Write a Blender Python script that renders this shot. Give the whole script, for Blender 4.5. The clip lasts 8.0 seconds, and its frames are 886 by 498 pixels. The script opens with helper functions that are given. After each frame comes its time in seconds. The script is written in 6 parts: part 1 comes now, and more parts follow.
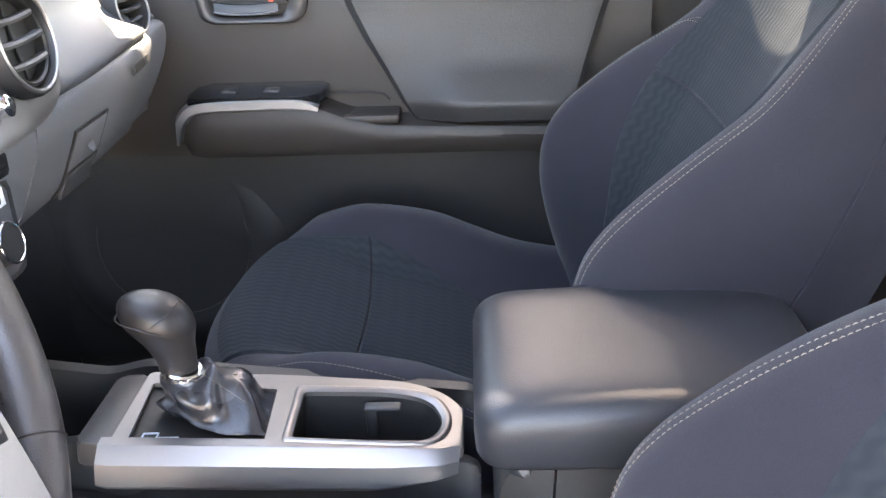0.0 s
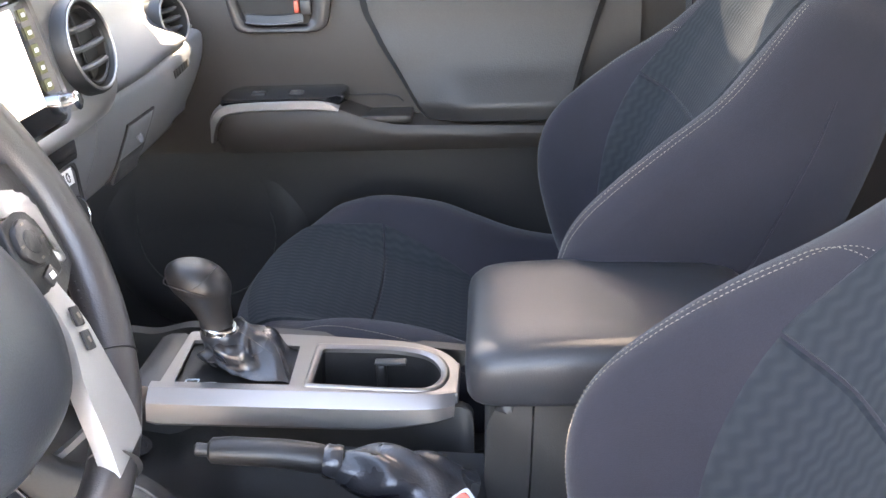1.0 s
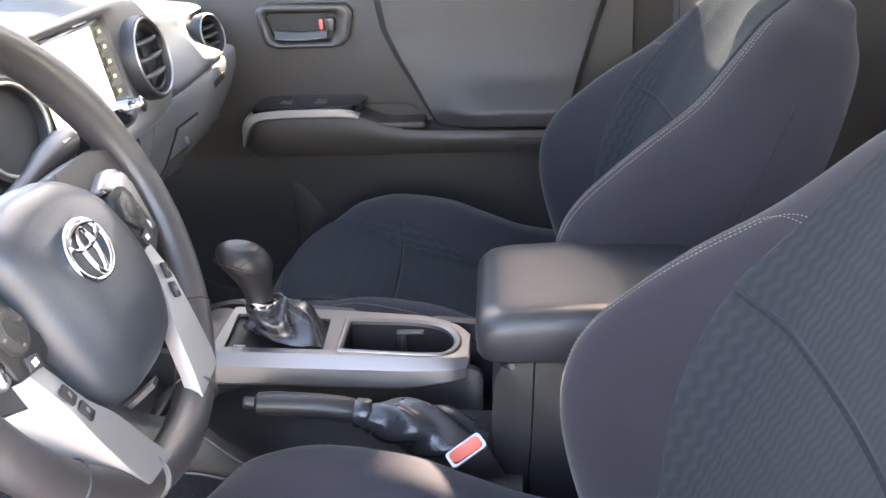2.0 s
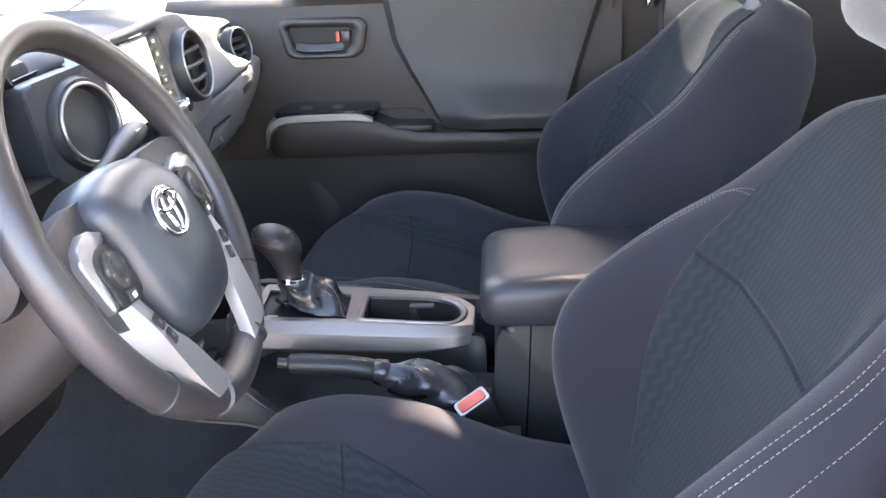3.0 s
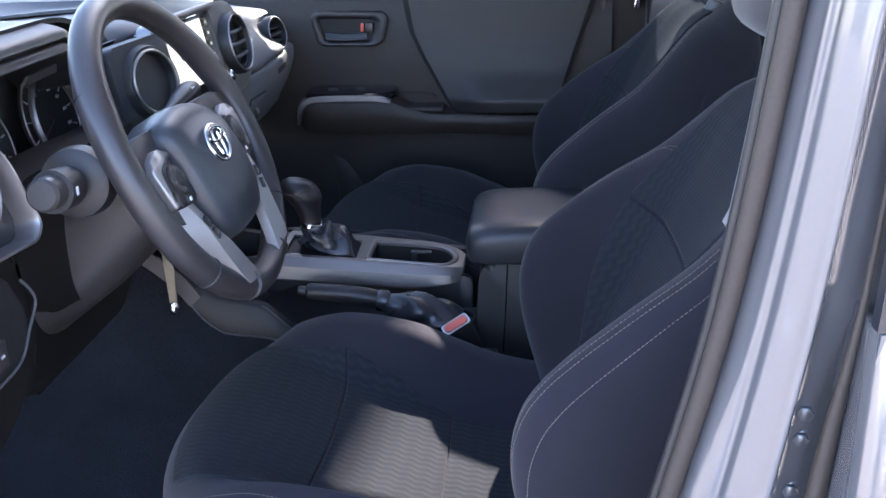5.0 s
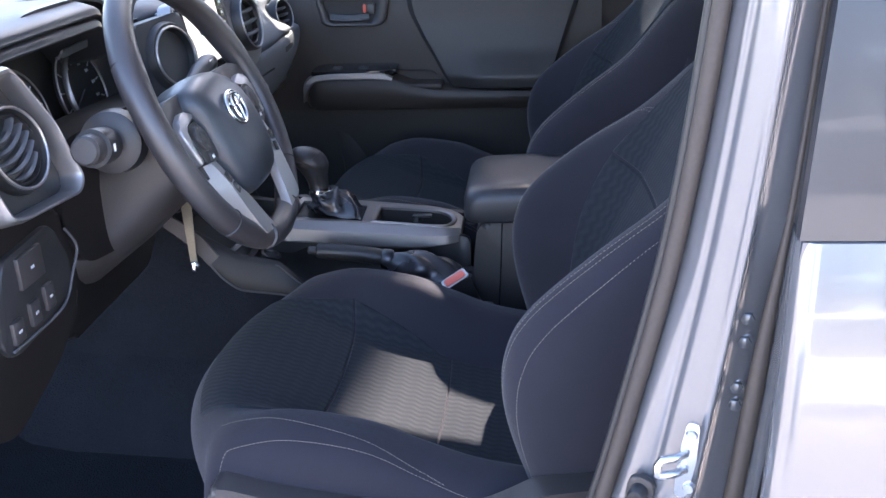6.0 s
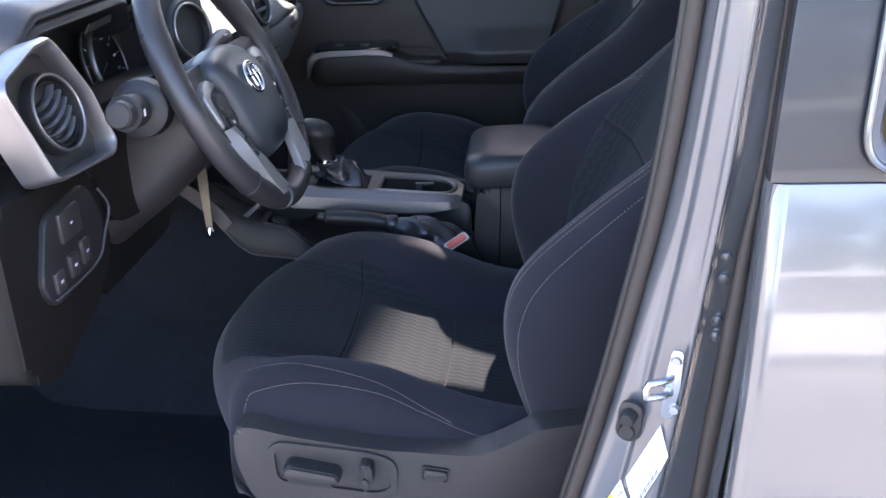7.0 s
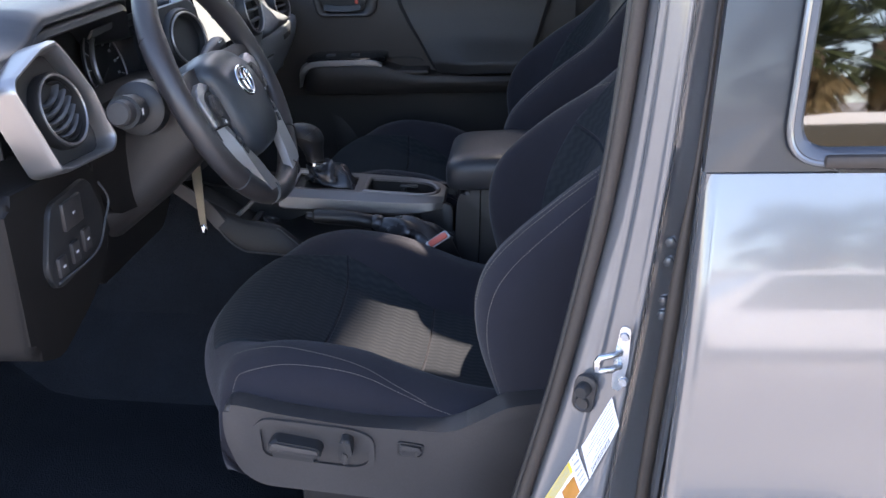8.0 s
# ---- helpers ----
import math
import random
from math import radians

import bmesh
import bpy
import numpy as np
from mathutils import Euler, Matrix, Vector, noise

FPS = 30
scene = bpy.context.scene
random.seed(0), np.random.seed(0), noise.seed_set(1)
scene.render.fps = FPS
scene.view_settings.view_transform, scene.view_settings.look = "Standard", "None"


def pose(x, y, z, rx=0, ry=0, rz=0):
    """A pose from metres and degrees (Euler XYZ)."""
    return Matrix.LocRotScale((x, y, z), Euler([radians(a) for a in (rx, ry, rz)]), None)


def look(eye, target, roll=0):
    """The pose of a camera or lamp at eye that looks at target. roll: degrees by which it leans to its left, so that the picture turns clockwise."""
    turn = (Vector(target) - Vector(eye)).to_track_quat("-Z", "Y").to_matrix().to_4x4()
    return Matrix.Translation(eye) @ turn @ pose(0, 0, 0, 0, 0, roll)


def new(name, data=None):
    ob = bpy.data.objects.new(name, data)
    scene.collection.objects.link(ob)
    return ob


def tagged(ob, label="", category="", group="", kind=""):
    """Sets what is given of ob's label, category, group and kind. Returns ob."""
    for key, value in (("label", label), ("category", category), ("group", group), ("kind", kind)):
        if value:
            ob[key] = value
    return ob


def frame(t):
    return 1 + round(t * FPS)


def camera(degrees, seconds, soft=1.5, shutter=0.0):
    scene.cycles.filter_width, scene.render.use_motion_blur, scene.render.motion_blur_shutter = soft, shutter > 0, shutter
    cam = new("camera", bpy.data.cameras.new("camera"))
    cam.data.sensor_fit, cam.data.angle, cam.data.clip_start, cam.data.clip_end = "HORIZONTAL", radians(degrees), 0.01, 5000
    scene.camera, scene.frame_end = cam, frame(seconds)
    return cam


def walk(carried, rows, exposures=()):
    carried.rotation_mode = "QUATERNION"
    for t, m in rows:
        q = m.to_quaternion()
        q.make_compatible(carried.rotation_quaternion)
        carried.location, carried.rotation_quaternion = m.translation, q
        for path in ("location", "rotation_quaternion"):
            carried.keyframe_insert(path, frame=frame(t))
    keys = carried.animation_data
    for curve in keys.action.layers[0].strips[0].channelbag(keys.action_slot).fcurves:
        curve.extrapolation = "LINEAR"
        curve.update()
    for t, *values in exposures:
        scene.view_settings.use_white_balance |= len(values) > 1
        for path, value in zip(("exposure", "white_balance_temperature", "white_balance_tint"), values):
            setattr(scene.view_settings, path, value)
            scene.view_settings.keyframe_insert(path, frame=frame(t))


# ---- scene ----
cam = camera(48.9, 8.0)
PATH = [
    (0, (0.266, -0.655, 1.397), (0.202, 1.173, 0.588), -2.0),
    (0.5, (0.286, -0.736, 1.41), (0.201, 1.094, 0.61), -2.0),
    (1, (0.293, -0.798, 1.422), (0.184, 1.036, 0.633), -2.2),
    (1.5, (0.293, -0.87, 1.434), (0.176, 0.969, 0.657), -2.3),
    (3, (0.296, -1.116, 1.464), (0.168, 0.743, 0.738), -2.7),
    (3.5, (0.311, -1.189, 1.468), (0.186, 0.667, 0.735), -2.5),
    (4, (0.332, -1.269, 1.471), (0.199, 0.591, 0.748), -1.9),
    (5.5, (0.379, -1.426, 1.474), (0.168, 0.432, 0.765), -1.7),
    (6, (0.386, -1.495, 1.473), (0.186, 0.356, 0.741), -2.3),
    (6.5, (0.388, -1.55, 1.473), (0.197, 0.303, 0.743), -2.6),
    (7, (0.381, -1.589, 1.475), (0.193, 0.25, 0.713), -2.6),
    (7.5, (0.392, -1.632, 1.474), (0.211, 0.215, 0.727), -2.4),
    (8, (0.416, -1.677, 1.479), (0.233, 0.175, 0.745), -2.2),
]
walk(cam, [(t, look(eye, target, roll)) for t, eye, target, roll in PATH],
     [(0, 5.55, 8700, 23), (1.5, 5.35, 8700, 23), (3.0, 4.95, 8000, 24), (3.5, 4.82, 7600, 25), (4.0, 4.3, 6900, 24), (5.5, 3.57, 6400, 24), (6.0, 3.85, 6600, 24), (6.5, 3.38, 6700, 23), (7.0, 3.45, 6750, 23), (7.5, 3.78, 6850, 22), (8.0, 3.1, 6850, 22)])

# ---- light ----
SUN_DIR = Vector((0.10, 0.80, 0.54)).normalized()   # towards the sun, over the passenger side
world = bpy.data.worlds.new("sky")
scene.world = world
world.use_nodes = True
wn = world.node_tree.nodes
sky = wn.new("ShaderNodeTexSky")
sky.sky_type = "NISHITA"
sky.sun_disc = False
sky.sun_elevation = math.asin(SUN_DIR.z)
sky.sun_rotation = math.atan2(SUN_DIR.x, SUN_DIR.y)
sky.air_density, sky.dust_density, sky.ozone_density = 1.0, 0.6, 1.2
wn["Background"].inputs["Strength"].default_value = 0.12
world.node_tree.links.new(sky.outputs[0], wn["Background"].inputs[0])
sun = new("sun", bpy.data.lights.new("sun", "SUN"))
sun.data.energy, sun.data.angle, sun.data.color = 2.1, radians(0.53), (1.0, 0.95, 0.86)
sun.matrix_world = look(SUN_DIR * 30, (0, 0, 0))


# ---- materials ----
def ramp(nt, fac, stops):
    r = nt.nodes.new("ShaderNodeValToRGB")
    while len(r.color_ramp.elements) < len(stops):
        r.color_ramp.elements.new(0.5)
    for e, (p, c) in zip(r.color_ramp.elements, stops):
        e.position, e.color = p, (*c, 1)
    nt.links.new(fac, r.inputs[0])
    return r.outputs[0]


def noise_tex(nt, vec, scale, detail=3.0, rough=0.55):
    n = nt.nodes.new("ShaderNodeTexNoise")
    n.inputs["Scale"].default_value, n.inputs["Detail"].default_value, n.inputs["Roughness"].default_value = scale, detail, rough
    nt.links.new(vec, n.inputs["Vector"])
    return n.outputs["Fac"]


def math_node(nt, op, a, b=0.0, c=None):
    m = nt.nodes.new("ShaderNodeMath")
    m.operation = op
    for i, v in enumerate((a, b) if c is None else (a, b, c)):
        if isinstance(v, (int, float)):
            m.inputs[i].default_value = v
        else:
            nt.links.new(v, m.inputs[i])
    return m.outputs[0]


def surface(name, color, rough=0.5, metal=0.0, spread=0.18, big=6.0, grain=400.0, bump=0.15, bump_size=0.0006,
            spec=0.5, coat=0.0, sheen=0.0, kind="noise", rough_spread=0.12):
    """A plain surface with mottling at two scales and a fine relief."""
    m = bpy.data.materials.new(name)
    m.use_nodes = True
    nt = m.node_tree
    b = nt.nodes["Principled BSDF"]
    tc = nt.nodes.new("ShaderNodeTexCoord")
    vec = tc.outputs["Object"]
    n1, n2 = noise_tex(nt, vec, big, 4.0), noise_tex(nt, vec, grain, 2.0)
    mix = math_node(nt, "ADD", math_node(nt, "MULTIPLY", n1, 0.65), math_node(nt, "MULTIPLY", n2, 0.35))
    lo = [max(0.0, c * (1 - spread * 1.6)) for c in color]
    hi = [min(1.0, c * (1 + spread * 1.6)) for c in color]
    nt.links.new(ramp(nt, mix, [(0.25, lo), (0.75, hi)]), b.inputs["Base Color"])
    r = math_node(nt, "MULTIPLY_ADD", n1, rough_spread * 2, rough - rough_spread)
    nt.links.new(r, b.inputs["Roughness"])
    b.inputs["Metallic"].default_value = metal
    b.inputs["Specular IOR Level"].default_value = spec
    b.inputs["Coat Weight"].default_value = coat
    b.inputs["Coat Roughness"].default_value = 0.04
    b.inputs["Sheen Weight"].default_value = sheen
    b.inputs["Sheen Roughness"].default_value = 0.5
    if bump:
        h = n2
        if kind == "leather":
            v = nt.nodes.new("ShaderNodeTexVoronoi")
            v.inputs["Scale"].default_value = grain
            nt.links.new(vec, v.inputs["Vector"])
            h = v.outputs["Distance"]
        bp = nt.nodes.new("ShaderNodeBump")
        bp.inputs["Strength"].default_value, bp.inputs["Distance"].default_value = bump, bump_size
        nt.links.new(h, bp.inputs["Height"])
        nt.links.new(bp.outputs[0], b.inputs["Normal"])
    return m


def weave(name, dark, light, pitch, swing, wave):
    """Ribbed upholstery: wavy ribs across the panel, on the panel's own metres (UV)."""
    m = surface(name, light, 0.95, sheen=0.04, bump=0, spec=0.12)
    nt = m.node_tree
    b = nt.nodes["Principled BSDF"]
    uv = nt.nodes.new("ShaderNodeUVMap")
    sep = nt.nodes.new("ShaderNodeSeparateXYZ")
    nt.links.new(uv.outputs[0], sep.inputs[0])
    u, v = sep.outputs[0], sep.outputs[1]
    wob = math_node(nt, "MULTIPLY", math_node(nt, "SINE", math_node(nt, "MULTIPLY", u, 2 * math.pi / wave)), swing)
    ph = math_node(nt, "ADD", math_node(nt, "MULTIPLY", v, 2 * math.pi / pitch), wob)
    rib = math_node(nt, "MULTIPLY_ADD", math_node(nt, "SINE", ph), 0.5, 0.5)
    col = math_node(nt, "MULTIPLY_ADD", math_node(nt, "SINE", math_node(nt, "ADD", math_node(nt, "MULTIPLY", u, 2 * math.pi / wave), 1.2)), 0.22, 0.78)
    h = math_node(nt, "MULTIPLY", rib, col)
    tc = nt.nodes.new("ShaderNodeTexCoord")
    fuzz = noise_tex(nt, tc.outputs["Object"], 900, 2.0)
    hh = math_node(nt, "ADD", h, math_node(nt, "MULTIPLY", fuzz, 0.3))
    nt.links.new(ramp(nt, hh, [(0.15, dark), (0.95, light)]), b.inputs["Base Color"])
    bp = nt.nodes.new("ShaderNodeBump")
    bp.inputs["Strength"].default_value, bp.inputs["Distance"].default_value = 0.28, 0.0011
    nt.links.new(hh, bp.inputs["Height"])
    nt.links.new(bp.outputs[0], b.inputs["Normal"])
    return m


def plain(name, color, rough=0.4, metal=0.0, emit=0.0, transmission=0.0, coat=0.0):
    m = bpy.data.materials.new(name)
    m.use_nodes = True
    b = m.node_tree.nodes["Principled BSDF"]
    b.inputs["Base Color"].default_value = (*color, 1)
    b.inputs["Roughness"].default_value, b.inputs["Metallic"].default_value = rough, metal
    b.inputs["Transmission Weight"].default_value, b.inputs["Coat Weight"].default_value = transmission, coat
    if emit:
        b.inputs["Emission Color"].default_value, b.inputs["Emission Strength"].default_value = (*color, 1), emit
    return m


FABRIC = surface("charcoal_fabric", (0.0200, 0.0195, 0.0255), 0.95, grain=1100, bump=0.5, bump_size=0.0007, sheen=0.10, spec=0.12)
INSERT = weave("ribbed_fabric", (0.0158, 0.0190, 0.0235), (0.0232, 0.0270, 0.0295), 0.0105, 0.9, 0.021)
INSERT_BACK = weave("ribbed_back_fabric", (0.0160, 0.0190, 0.0235), (0.0218, 0.0255, 0.0290), 0.0095, 1.0, 0.019)
THREAD = surface("pale_thread", (0.175, 0.152, 0.125), 0.9, bump=0)
PLASTIC = surface("black_grained_plastic", (0.0185, 0.0178, 0.0180), 0.45, grain=700, bump=0.35)
PLASTIC_SOFT = surface("soft_black_plastic", (0.036, 0.032, 0.031), 0.42, grain=500, bump=0.3)
DOOR_LOW = surface("dark_lower_trim", (0.0185, 0.0172, 0.0170), 0.50, grain=500, bump=0.3, spec=0.3)
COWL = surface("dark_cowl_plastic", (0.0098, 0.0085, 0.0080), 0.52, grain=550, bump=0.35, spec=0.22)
DOOR_PLASTIC = surface("door_trim_plastic", (0.031, 0.0258, 0.0228), 0.50, grain=550, bump=0.35, spec=0.32)
DOOR_PAD = surface("door_pad_vinyl", (0.0265, 0.0248, 0.0245), 0.42, grain=450, bump=0.25, kind="leather", spec=0.28)
DASH = surface("grey_dash_plastic", (0.150, 0.155, 0.165), 0.45, grain=600, bump=0.4)
DASH_PAD = surface("grey_soft_pad", (0.075, 0.078, 0.085), 0.55, grain=600, bump=0.4, spec=0.3)
DASH_DARK = surface("dark_dash_plastic", (0.026, 0.027, 0.030), 0.46, grain=600, bump=0.4, spec=0.4)
LEATHER = surface("black_leather", (0.038, 0.035, 0.035), 0.36, grain=800, bump=0.2, kind="leather", spec=0.6)
VINYL = surface("armrest_vinyl", (0.023, 0.0245, 0.028), 0.42, grain=700, bump=0.2, kind="leather", spec=0.45)
GRIP = surface("dark_leather", (0.019, 0.0175, 0.0175), 0.40, grain=800, bump=0.15, kind="leather", spec=0.4)
RIM_LEATHER = surface("perforated_leather", (0.036, 0.032, 0.032), 0.38, grain=900, bump=0.22, bump_size=0.0005, kind="leather", spec=0.6)
BOOT = surface("crinkled_leather", (0.024, 0.024, 0.027), 0.26, grain=350, bump=0.25, bump_size=0.0006, kind="leather", spec=0.6)
SILVER = surface("satin_silver_paint", (0.33, 0.313, 0.303), 0.36, metal=0.85, spread=0.03, grain=900, bump=0.04)
# same satin silver, base lightened for the light on spokes and door strip
SILVER_LIT = surface("lit_satin_silver", (0.36, 0.348, 0.338), 0.38, metal=0.7, spread=0.03, grain=900, bump=0.04)
# same satin silver again, base darkened for the dimmer light on the console
SILVER_SHADED = surface("shaded_satin_silver", (0.210, 0.197, 0.192), 0.40, metal=0.85, spread=0.03, grain=900, bump=0.04)
CHROME = plain("chrome", (0.80, 0.80, 0.80), 0.14, 1.0)
GLOSS = plain("gloss_black", (0.010, 0.010, 0.011), 0.12, coat=1.0)
PAINT = surface("silver_grey_paint", (0.178, 0.175, 0.175), 0.20, metal=0.40, spread=0.02, grain=1500, bump=0, coat=1.0, rough_spread=0.0)
JAMB = surface("jamb_paint", (0.132, 0.134, 0.140), 0.27, metal=0.2, spread=0.03, grain=300, bump=0.02, coat=1.0, rough_spread=0.0)
RUBBER = surface("brown_black_rubber", (0.040, 0.030, 0.024), 0.6, grain=300, bump=0.2)
CARPET = surface("charcoal_carpet", (0.0112, 0.0132, 0.0168), 1.0, big=14, grain=350, bump=0.9, bump_size=0.004, spec=0.1)
HEADLINER = surface("grey_headliner", (0.52, 0.51, 0.49), 0.95, grain=800, bump=0.2)


def side_glass(name, color, gloss=0.08):
    """Thin tinted pane that lets part of the daylight through."""
    m = bpy.data.materials.new(name)
    m.use_nodes = True
    nt = m.node_tree
    nt.nodes.remove(nt.nodes["Principled BSDF"])
    tr, gl, mx = nt.nodes.new("ShaderNodeBsdfTransparent"), nt.nodes.new("ShaderNodeBsdfGlossy"), nt.nodes.new("ShaderNodeMixShader")
    tr.inputs["Color"].default_value = (*color, 1)
    gl.inputs["Roughness"].default_value = 0.02
    mx.inputs[0].default_value = gloss
    nt.links.new(tr.outputs[0], mx.inputs[1])
    nt.links.new(gl.outputs[0], mx.inputs[2])
    nt.links.new(mx.outputs[0], nt.nodes["Material Output"].inputs[0])
    return m


CLEAR = side_glass("clear_glass", (0.80, 0.83, 0.82), 0.05)
PRIVACY = side_glass("privacy_glass", (0.04, 0.045, 0.045), 0.15)
SIDE_TINT = side_glass("side_tint_glass", (0.045, 0.050, 0.052))
REAR_TINT = side_glass("rear_tint_glass", (0.46, 0.50, 0.52))
VENT_GREY = surface("grey_vent_plastic", (0.070, 0.070, 0.073), 0.42, grain=600, bump=0.2)
SCREEN = plain("lit_screen", (0.30, 0.31, 0.28), 0.08, emit=0.42, coat=1.0)
DIAL_PRINT = plain("dial_print", (0.42, 0.43, 0.46), 0.5)
WHITE = surface("white_print", (0.80, 0.80, 0.79), 0.5, bump=0, spread=0.04)
YELLOW = plain("yellow_print", (0.75, 0.55, 0.05), 0.5)
RED = plain("red_plastic", (0.62, 0.10, 0.06), 0.35)
METAL = plain("zinc_metal", (0.62, 0.64, 0.66), 0.25, 1.0)
BLUE = plain("blue_light", (0.05, 0.35, 0.9), 0.3, emit=1.5)
ASPHALT = surface("pale_concrete", (0.47, 0.405, 0.335), 0.9, big=0.7, grain=40, bump=0.5, bump_size=0.01)


# ---- mesh building ----
def mesh_ob(name, bm, material, sharp=38, recalc=True):
    if recalc:
        bmesh.ops.recalc_face_normals(bm, faces=bm.faces[:])
    me = bpy.data.meshes.new(name)
    bm.to_mesh(me)
    bm.free()
    me.materials.append(material)
    me.polygons.foreach_set("use_smooth", [True] * len(me.polygons))
    me.set_sharp_from_angle(angle=radians(sharp))
    return new(name, me)


def part(name, bm, material, parent, label="", sharp=38, recalc=True):
    ob = mesh_ob(name, bm, material, sharp, recalc)
    ob.parent = parent
    top = parent
    m = Matrix.Identity(4)
    while top is not None:
        m = m @ top.matrix_basis if top.parent is None else m
        top = top.parent
    ob.matrix_parent_inverse = m.inverted() if parent.parent is None else Matrix.Identity(4)
    return tagged(ob, label)


def thing(name, at, label, category, group="", kind=""):
    ob = new(name)
    ob.empty_display_size = 0.05
    ob.matrix_basis = Matrix.Translation(at)
    return tagged(ob, label, category, group, kind)


def structure(name, bm, material, label, category="structure"):
    return tagged(mesh_ob(name, bm, material), label, category, kind="structure")


def spline(pts, n):
    """Catmull-Rom through pts, n samples."""
    p = np.array(pts, float)
    k = len(p) - 1
    ts = np.linspace(0, k, n)
    out = []
    for t in ts:
        i = min(int(t), k - 1)
        f = t - i
        p0, p1, p2, p3 = p[max(i - 1, 0)], p[i], p[i + 1], p[min(i + 2, k)]
        out.append(0.5 * ((2 * p1) + (p2 - p0) * f + (2 * p0 - 5 * p1 + 4 * p2 - p3) * f * f + (3 * p1 - p0 - 3 * p2 + p3) * f ** 3))
    return np.array(out)


def at_spline(pts, s):
    p = np.array(pts, float)
    k = len(p) - 1
    t = min(max(s, 0.0), 1.0) * k
    i = min(int(t), k - 1)
    f = t - i
    p0, p1, p2, p3 = p[max(i - 1, 0)], p[i], p[i + 1], p[min(i + 2, k)]
    return 0.5 * ((2 * p1) + (p2 - p0) * f + (2 * p0 - 5 * p1 + 4 * p2 - p3) * f * f + (3 * p1 - p0 - 3 * p2 + p3) * f ** 3)


def smooth(x):
    x = min(max(x, 0.0), 1.0)
    return x * x * (3 - 2 * x)


def lin(x, xs, ys):
    return float(np.interp(x, xs, ys))


def grid(rows, close_v=False, close_u=False, uvs=None, bm=None):
    """A sheet from rows of points."""
    bm = bm or bmesh.new()
    vs = [[bm.verts.new(p) for p in r] for r in rows]
    lay = bm.loops.layers.uv.verify() if uvs is not None else None
    nu, nv = len(vs), len(vs[0])
    for i in range(nu if close_u else nu - 1):
        for j in range(nv if close_v else nv - 1):
            a, b2 = i, (i + 1) % nu
            c, d = j, (j + 1) % nv
            f = bm.faces.new((vs[a][c], vs[a][d], vs[b2][d], vs[b2][c]))
            if lay:
                for lp, (ii, jj) in zip(f.loops, ((a, c), (a, d), (b2, d), (b2, c))):
                    lp[lay].uv = uvs[ii][jj]
    return bm, vs


def loft(rings, caps=True, bm=None):
    """Closed rings of equal count, joined along their order, with end caps."""
    bm, vs = grid(rings, close_v=True, bm=bm)
    if caps:
        for r in (vs[0], vs[-1]):
            bm.faces.new(r)
    return bm


def slab(rows, t, way=None):
    """A sheet with thickness t along the direction way."""
    bm, vs = grid(rows)
    w = Vector(way) * t
    back = [[bm.verts.new(v.co + w) for v in r] for r in vs]
    nu, nv = len(vs), len(vs[0])
    for i in range(nu - 1):
        for j in range(nv - 1):
            bm.faces.new((back[i][j], back[i + 1][j], back[i + 1][j + 1], back[i][j + 1]))
    edge = [(0, j) for j in range(nv)] + [(i, nv - 1) for i in range(1, nu)] + [(nu - 1, j) for j in range(nv - 2, -1, -1)] + [(i, 0) for i in range(nu - 2, 0, -1)]
    for k in range(len(edge)):
        (i, j), (i2, j2) = edge[k], edge[(k + 1) % len(edge)]
        bm.faces.new((vs[i][j], back[i][j], back[i2][j2], vs[i2][j2]))
    return bm


def rbox(x0, x1, y0, y1, z0, z1, r=0.004, seg=2, m=None, bm=None):
    bm2 = bmesh.new()
    bmesh.ops.create_cube(bm2, size=1.0)
    for v in bm2.verts:
        v.co = Vector(((x0 + x1) / 2 + v.co.x * (x1 - x0), (y0 + y1) / 2 + v.co.y * (y1 - y0), (z0 + z1) / 2 + v.co.z * (z1 - z0)))
    if r:
        bmesh.ops.bevel(bm2, geom=bm2.edges[:], offset=r, segments=seg, affect="EDGES", profile=0.5)
    if m is not None:
        bmesh.ops.transform(bm2, matrix=m, verts=bm2.verts[:])
    return join(bm, bm2)


def join(bm, bm2):
    if bm is None:
        return bm2
    me = bpy.data.meshes.new("tmp")
    bm2.to_mesh(me)
    bm.from_mesh(me)
    bm2.free()
    bpy.data.meshes.remove(me)
    return bm


def prism(poly, w0, w1, r=0.003, seg=2, m=None, bm=None):
    """A polygon in its own x, y, pulled from w0 to w1 along its z, edges rounded; m lays it into the world."""
    bm2 = bmesh.new()
    lo = [bm2.verts.new((x, y, w0)) for x, y in poly]
    hi = [bm2.verts.new((x, y, w1)) for x, y in poly]
    bm2.faces.new(lo)
    bm2.faces.new(hi)
    n = len(poly)
    for i in range(n):
        bm2.faces.new((lo[i], lo[(i + 1) % n], hi[(i + 1) % n], hi[i]))
    if r:
        bmesh.ops.bevel(bm2, geom=[e for e in bm2.edges if any(len(f.verts) == n for f in e.link_faces) or n < 9], offset=r, segments=seg, affect="EDGES", profile=0.5)
    if m is not None:
        bmesh.ops.transform(bm2, matrix=m, verts=bm2.verts[:])
    return join(bm, bm2)


def frames(pts, closed=False):
    p = [Vector(q) for q in pts]
    n = len(p)
    tan = []
    for i in range(n):
        a, b2 = (p[(i - 1) % n], p[(i + 1) % n]) if closed else (p[max(i - 1, 0)], p[min(i + 1, n - 1)])
        tan.append((b2 - a).normalized())
    ref = Vector((0, 0, 1)) if abs(tan[0].z) < 0.9 else Vector((1, 0, 0))
    out = []
    side = tan[0].cross(ref).normalized()
    for i in range(n):
        side = (side - tan[i] * side.dot(tan[i])).normalized()
        out.append((p[i], side, side.cross(tan[i]).normalized(), tan[i]))
    return out


